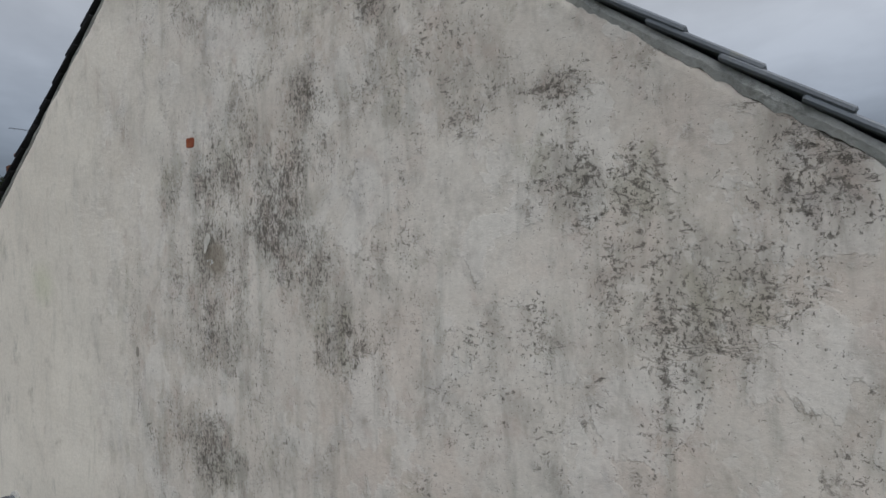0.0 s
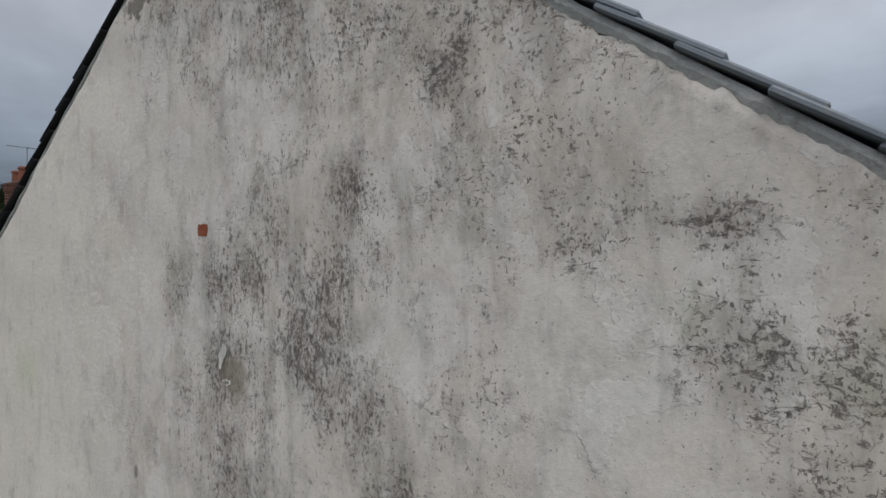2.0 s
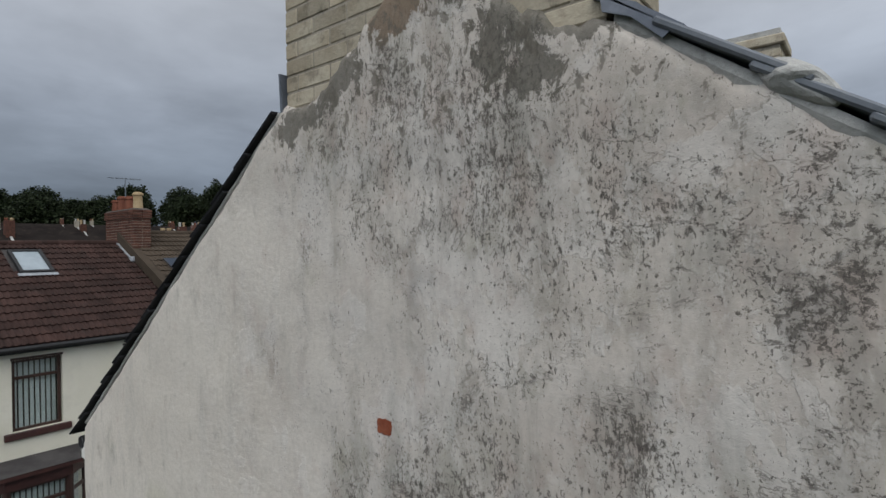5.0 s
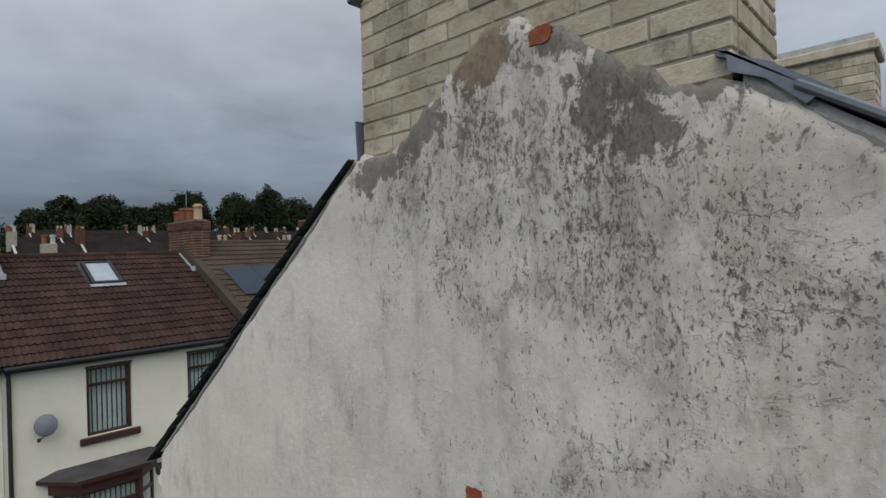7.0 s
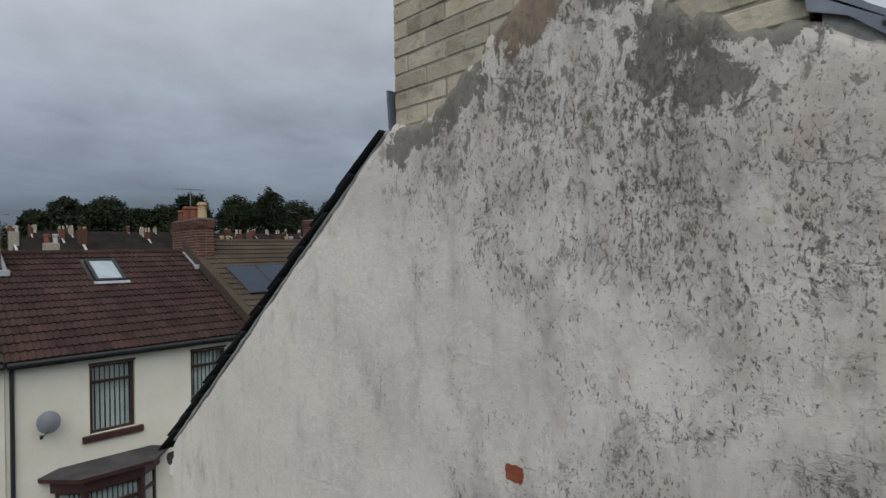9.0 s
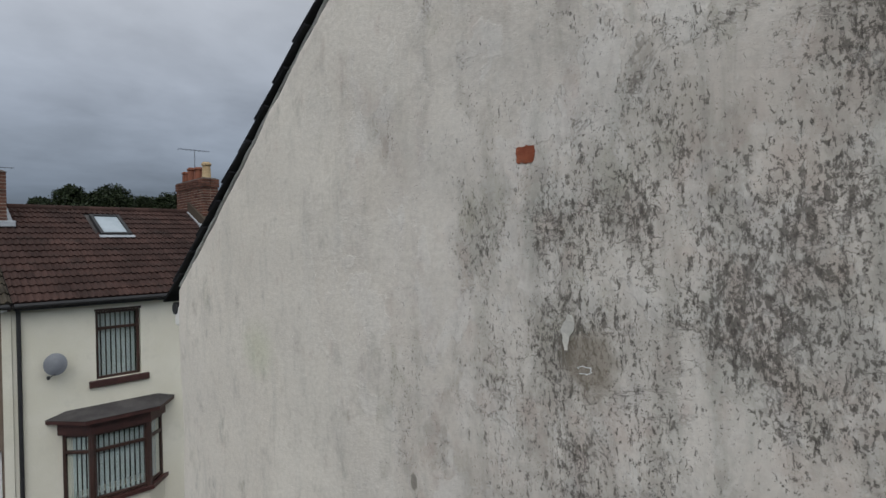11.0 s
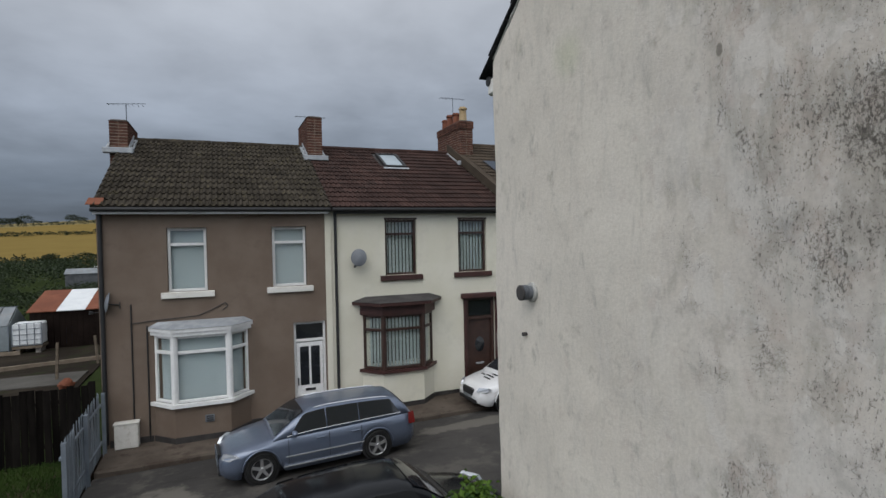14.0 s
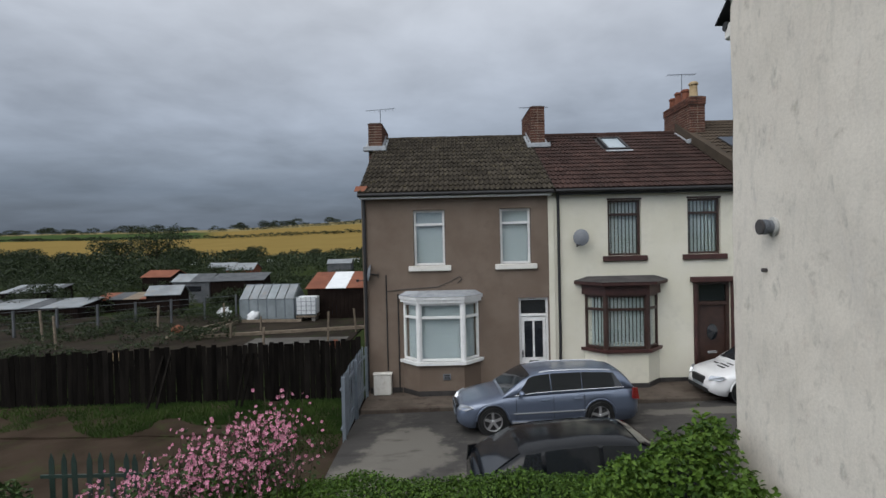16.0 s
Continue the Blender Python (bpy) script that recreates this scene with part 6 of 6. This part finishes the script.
sheet("allotment_plot", -30, -5.0, 21, 37, lambda x, y: flat(x, y) + .06 + .05 * noise.noise(Vector((x * 1.3, y * 1.3, 0))), M_SOIL, "dark dug soil of the allotment plots", "soil", .5)
shed("dark boarded shed with rusty red and white sheet roof", -5.9, 35.6, 6.0, 3.0, 1.95, M_SHEDDARK, [M_RUST, M_TANK, M_RUST, M_RUST, M_RUST], 0, .75, True, 5)
shed("long dark lean-to shed", -16.9, 44.4, 4.0, 2.6, 1.9, M_SHEDDARK, M_SHEDGREY, 6, .4, True, 3)
s3 = shed("grey boarded shed with a long window", -21.2, 46.3, 3.2, 2.4, 1.8, M_SHEDGREY, [M_SHEETPALE, M_SHEDGREY], -6, .5, False, 2)
part("window", box(-.9, .9, -1.26, -1.20, 1.0, 1.4), M_CARGLASS, s3, "long dark window")
shed("small shed with a pale sheet roof", -19.6, 38.2, 2.1, 2.0, 1.5, M_SHEDDARK, M_SHEETPALE, 10, .5, False, 2)
shed("red painted shed with a pale roof", -25.2, 67, 3.2, 3, 1.7, M_RUST, M_SHEETPALE, 0, .7, False, 2)
shed("low dark shed under pale roofing sheets", -29, 37.6, 8.5, 3, .85, M_SHEDDARK, [M_SHEETPALE, M_SHEDGREY, M_SHEETPALE], 5, .3, True, 7)
shed("low shed roofed with rusty sheets", -23.8, 41.0, 4.4, 2.2, .95, M_SHEDDARK, [M_RUST, M_SHEDGREY, M_TIMBER], 4, .25, True, 4)
shed("low shed with ribbed pale roof", -33.5, 44.5, 4.0, 2.6, 1.3, M_SHEDDARK, [M_SHEETPALE, M_SHEDGREY], 4, .4, True, 6)
shed("brown shed with a felt roof", -27.0, 52, 2.9, 2.6, 1.9, M_SHEDDARK, M_RUST, -8, .5)
shed("far green shed among bushes", -30.5, 74, 3.4, 2.6, 1.8, M_SHEDDARK, M_SHEETPALE, 3, .5)
shed("far shed with pale roof among bushes", -16.0, 80, 3.4, 2.6, 1.8, M_SHEDGREY, M_SHEETPALE, 3, .5)

gh = thing("greenhouse", "old clouded greenhouse with grey frame", "greenhouse", at=pose(-11.3, 35.0, flat(-11.3, 35.0), 0, 0, -3) @ Matrix.Diagonal((.86, .9, .92, 1)))
for sy in (-1, 1):
    for k in range(6):
        xa = -1.95 + k * .65
        part("pane", box(xa + .03, xa + .62, sy * 1.2, sy * 1.2 + .01, .15, 1.45), M_POLY, gh)
        part("roof_pane", extrude_poly([(xa + .03, sy * 1.24, 1.47), (xa + .62, sy * 1.24, 1.47), (xa + .62, 0.03 * sy, 2.32), (xa + .03, 0.03 * sy, 2.32)], (0, 0, .012)), M_SHEETPALE if k != 3 else M_POLY, gh)
    for k in range(7):
        part("glazing_bar", box(-1.97 + k * .65, -1.93 + k * .65, sy * 1.21 - .02, sy * 1.21 + .03, 0, 1.47), M_STEEL, gh)
for xa in (-1.98, 1.94):
    part("gable_end", extrude_poly([(xa, -1.18, .1), (xa, 1.18, .1), (xa, 1.18, 1.45), (xa, 0, 2.28), (xa, -1.18, 1.45)], (.03, 0, 0)), M_POLY, gh)
part("ridge", box(-2, 2, -.03, .03, 2.32, 2.37), M_STEEL, gh)

tank = thing("water_tank", "white caged plastic water tank on blocks", "water tank", at=pose(-8.75, 33.6, flat(-8.75, 33.6)))
part("bottle", box(-.58, .58, -.48, .48, .45, 1.5, .06), M_TANK, tank)
for k in range(5):
    part("cage_bar", box(-.6 + k * .295, -.575 + k * .295, -.51, -.485, .42, 1.52), M_STEEL, tank)
    part("cage_bar", box(-.6, .6, -.512, -.49, .45 + k * .26, .47 + k * .26), M_STEEL, tank)
part("pallet", box(-.6, .6, -.5, .5, .30, .42), M_TIMBER, tank)
for xa in (-.5, .3):
    part("block", box(xa, xa + .2, -.4, .4, 0, .30), M_CONC, tank)
bar = thing("blue_barrel", "blue plastic water barrel by the shed", "barrel", at=pose(-7.6, 35.2, flat(-7.6, 35.2)))
part("drum", lathe([(.27, 0), (.29, .1), (.3, .45), (.29, .8), (.26, .92)], 20), M_BLUE, bar)


def plank(label, a, b, w, h):
    p = thing("edging_board", label, "board", "bed edging")
    a, b = Vector((*a, flat(*a) + .06)), Vector((*b, flat(*b) + .06))
    s = (b - a).normalized().cross(Vector((0, 0, 1))) * w / 2
    part("plank", extrude_poly([a - s, a + s, b + s, b - s], (0, 0, h)), M_TIMBER, p)


for a, b in (((-12.9, 28.2), (-4.6, 30.2)), ((-12.9, 28.3), (-12.8, 33.0)), ((-12.6, 33.2), (-9.0, 33.0)), ((-14.4, 28.0), (-13.4, 33.4))):
    plank("pale timber board edging a vegetable bed", a, b, .14, .16)
sheet("plot_path", -9.8, -5.2, 25.6, 27.6, lambda x, y: flat(x, y) + .10, M_GRAVEL, "grey path beside the vegetable beds", "path", .6)
for k, (x, y, h) in enumerate([(-6.0, 26.5, 1.5), (-8.2, 24, 1.2), (-18.5, 26, 1.6), (-21, 28.5, 1.6), (-16.2, 30.5, 1.5), (-13.8, 33.6, 1.2), (-5.1, 29, 1.3), (-10.2, 29.5, .9), (-11.2, 28, .8)]):
    p = thing("garden_post", "thin weathered wooden post in the allotment", "post", "allotment posts", at=pose(x, y, flat(x, y), random.uniform(-4, 4), random.uniform(-4, 4)))
    part("stake", box(-.045, .045, -.045, .045, 0, h, .006), M_TIMBER, p)
wf = thing("wire_fence", "sagging post and wire fence across the plots", "fence")
prev = None
for k in range(12):
    x, y = -31 + k * 1.55, 24.2 + k * 1.05
    z = flat(x, y)
    part("post", box(x - .05, x + .05, y - .05, y + .05, z, z + 1.5), M_SHEDGREY, wf)
    if prev:
        for h in (.5, .8, 1.1, 1.42):
            part("wire", tube(bmesh.new(), (prev[0], prev[1], prev[2] + h), (x, y, z + h), .018 if h > 1.3 else .008, n=5), M_SHEDGREY, wf)
    prev = (x, y, z)
for label, x, y, s, mat in (("orange plastic heap beside the plot", -14.6, 29.5, .3, M_RUST), ("blue tarpaulin bundle in the plot", -21.6, 23.4, .55, M_BLUE), ("white sack on the plot", -24.3, 25.2, .5, M_TANK), ("orange pot by the fence", -5.3, 24.8, .24, M_RUST), ("yellow tray on the soil", -13.6, 22.6, .3, M_POT), ("white bin by the greenhouse", -12.2, 33.9, .35, M_TANK), ("white crate beside the shed", -14.6, 35.5, .45, M_TANK)):
    p = thing("garden_heap", label, "garden clutter", at=pose(x, y, flat(x, y) + .06))
    bm = bmesh.new()
    bmesh.ops.create_icosphere(bm, subdivisions=2, radius=s, matrix=pose(0, 0, s * .7) @ Matrix.Diagonal((1, .8, .9, 1)))
    for v in bm.verts:
        v.co += Vector((.5, .5, .5)) * s * noise.noise(v.co * 3 / s + Vector((x, y, 0)))
        v.co.z = max(0, v.co.z)
    part("mound", bm, mat, p)


# ---- trees, scrub, hedgerows ----
def tree(label, x, y, h, spread, n=900, leaf=.5, mat=M_TREE, group="trees"):
    t = thing("tree", label, "tree", group, at=pose(x, y, land(x, y) - .2))
    bm = tube(bmesh.new(), (0, 0, 0), (0, 0, h * .5), h * .035, h * .02, 8)
    cl = []
    for k in range(7):
        a = k * 2.4 + x
        c = Vector((spread * .55 * math.cos(a) * random.uniform(.5, 1), spread * .55 * math.sin(a) * random.uniform(.5, 1), h * random.uniform(.36, .74)))
        tube(bm, (0, 0, h * .35), c, h * .016, h * .006, 6)
        cl.append((c, (spread * random.uniform(.38, .55), spread * random.uniform(.38, .55), h * random.uniform(.20, .30))))
    part("trunk", bm, M_BARK, t)
    leaves("crown", crown_spots(cl, n), leaf, mat, t)
    return t


def scrub(name, label, spots, n, leaf, mat):
    """A belt of far bushes that nobody could count."""
    cl = [((x, y, land(x, y) + h * .4), (w, w, h * .62)) for x, y, w, h in spots]
    ob = leaves(name, crown_spots(cl, n), leaf, mat)
    return tagged(ob, label, "bushes", kind="stuff")


R = random.Random(11)
scrub("scrub", "belt of dark scrub and bushes round the plots", [(R.uniform(-75, -4), R.uniform(48, 80), R.uniform(1.5, 3.5), R.uniform(1.2, 2.4)) for _ in range(90)], 42000, .20, M_SCRUB)
scrub("scrub", "rough bushes down the shallow valley", [(R.uniform(-190, -5), R.uniform(80, 215), R.uniform(3, 8), R.uniform(2, 4.0)) for _ in range(170)], 60000, .42, M_SCRUB)
scrub("scrub", "dark bushes between the allotment sheds", [(R.uniform(-48, -13), R.uniform(38, 62), R.uniform(.8, 1.8), R.uniform(1.0, 2.2)) for _ in range(60)], 30000, .16, M_SCRUB)
scrub("scrub", "tall bushes at the far edge of the plots", [(R.uniform(-80, -36), R.uniform(62, 105), R.uniform(2, 4), R.uniform(2.5, 5)) for _ in range(45)], 30000, .3, M_SCRUB)
scrub("scrub", "overgrown weeds between the plots", [(R.uniform(-34, -12), R.uniform(19, 42), R.uniform(.5, 1.4), R.uniform(.4, 1.0)) for _ in range(110)], 32000, .11, M_SCRUB)
hr = []
for k in range(90):
    x = -420 + k * 6
    hr.append((x, 226 - x * .12 + R.uniform(-4, 4), R.uniform(3, 6), R.uniform(2.5, 6.5)))
for k in range(80):
    x = -560 + k * 8
    hr.append((x, 470 - x * .12 + R.uniform(-4, 4), R.uniform(4, 7), R.uniform(2, 4)))
for k in range(60):
    x = -700 + k * 12.5
    if R.random() < .7:
        hr.append((x, 600 - x * .12 + R.uniform(-5, 5), R.uniform(4, 9), R.uniform(2, 6)))
for k in range(46):
    hr.append((R.uniform(-900, 60), 800 + R.uniform(-15, 15), R.uniform(6, 16), R.uniform(4, 11)))
scrub("hedgerow", "dark hedgerows between the golden fields", hr, 60000, 1.1, M_TREE)
for x, y, h, s in ((-58, 108, 10.5, 7), (-72, 118, 9, 7), (-62, 124, 6, 6), (-54, 150, 6, 5), (-90, 110, 6, 7), (-24, 165, 6, 5), (-40, 170, 6, 5), (-12, 175, 8, 6), (-105, 130, 7, 8)):
    tree("dark leafy tree at the edge of the plots", x, y, h, s, 3500, .34, M_SCRUB, "valley trees")
for x, w, top in ((42, 9, 30), (53, 14, 36), (65, 14, 36), (78, 11, 32.5), (88, 11, 34), (99, 12, 40), (115, 14, 38.5), (132, 12, 43), (151, 17, 40.5), (174, 15, 41.5), (196, 15, 43), (222, 18, 43), (250, 18, 45)):
    base = land(x, 250)
    h = top - base
    t = thing("tree", "dark round-headed mature tree on the town skyline", "tree", "skyline trees", at=pose(x, 250 + R.uniform(-12, 12), base - .3))
    bm = tube(bmesh.new(), (0, 0, 0), (0, 0, h * .5), .8, .5, 8)
    cl = [(Vector((0, 0, h * .58)), (w * .62, w * .62, h * .40))]
    for k in range(8):
        a = k * 2.4 + x
        c = Vector((w * .42 * math.cos(a), w * .42 * math.sin(a), h * R.uniform(.38, .72)))
        tube(bm, (0, 0, h * .3), c, .35, .15, 6)
        cl.append((c, (w * R.uniform(.28, .4), w * R.uniform(.28, .4), h * R.uniform(.18, .25))))
    part("trunk", bm, M_BARK, t)
    leaves("crown", crown_spots(cl, 11000), 1.0, M_TREE, t)
scrub("scrub", "dark bushes below the skyline trees", [(28 + k * 5, 238 + R.uniform(-5, 5), R.uniform(4, 7), R.uniform(11, 17)) for k in range(50)], 26000, 1.3, M_TREE)
for k in range(8):
    v = thing("caravan", "white shed or van far off among the bushes", "shed", "far white roofs", at=pose(R.uniform(-95, -12), R.uniform(70, 190), 0, 0, 0, R.uniform(-30, 30)))
    q = v.matrix_basis.translation
    v.matrix_basis = pose(q.x, q.y, land(q.x, q.y) + .8, 0, 0, R.uniform(-30, 30))
    part("body", box(-R.uniform(1, 2), 1.4, -.8, .8, 0, .9, .1), M_TANK, v)
    part("roof", box(-.9, 1.5, -.9, .9, .9, 1.0, .04), M_SHEETPALE, v)


# ---- rows of the town behind the terrace ----
def far_row(label, x0, x1, y, roof_mat, wall_mat, ridge, depth, units):
    """A terrace further off: walls, windows, roof and stacks."""
    base = land((x0 + x1) / 2, y) - .3
    h = thing("terrace_row", label, "house", "rows of the town")
    part("wall", box(x0, x1, y, y + depth, base - 1.5, base + ridge - depth * .28), wall_mat, h)
    er = base + ridge - depth * .28
    part("roof", extrude_poly([(x0 - .1, y - .3, er - .1), (x0 - .1, y + depth / 2, base + ridge), (x0 - .1, y + depth + .3, er - .1)], (x1 - x0 + .2, 0, 0)), roof_mat, h)
    n = units
    for i in range(n):
        xa = x0 + (x1 - x0) * (i + .25) / n
        w = part("window", box(xa, xa + 1.0, y - .03, y + .02, er - 1.9, er - .5), M_WHITE, h)
        part("pane", box(xa + .08, xa + .92, y - .04, y - .031, er - 1.8, er - .6), M_CARGLASS, w)
        if i % 3 != 2:
            xs = x0 + (x1 - x0) * i / n
            stt = part("chimney", box(xs - .35, xs + .35, y + depth / 2 - .5, y + depth / 2 + .5, base + ridge - .8, base + ridge + R.uniform(.9, 1.4), .03), M_REDBRICK if R.random() < .6 else M_MORTAR, h)
            zt = base + ridge + 1.2
            for px in (-.22, .22):
                part("pot", lathe([(.15, zt - .4), (.13, zt + .25), (.17, zt + .3), (.17, zt + .4), (.11, zt + .42)], 10, pose(xs + px, y + depth / 2, 0)), R.choice((M_POT, M_CEMENT, M_CEMENT, M_POTRED)), stt)
            part("party_line", extrude_poly([(xs - .1, y - .3, er - .05), (xs + .1, y - .3, er - .05), (xs + .1, y + depth / 2, base + ridge + .06), (xs - .1, y + depth / 2, base + ridge + .06)], (0, 0, .05)), M_CEMENT, h)


far_row("row of terraced houses with brown roofs behind", 3, 46, 38, M_FARROOF, M_REDBRICK, 8.0, 8, 8)
far_row("row of terraced houses with grey roofs behind", 10, 70, 62, M_FARROOF, M_REDBRICK, 8.6, 8, 11)
far_row("row of terraced houses with brown roofs further up", 14, 100, 92, M_FARROOF, M_REDBRICK, 8.8, 8, 15)
far_row("row of terraced houses with grey roofs further up", 22, 140, 128, M_FARROOF, M_REDBRICK, 9.2, 8, 18)
far_row("row of terraced houses under the trees", 30, 190, 172, M_FARROOF, M_REDBRICK, 9.6, 8, 22)
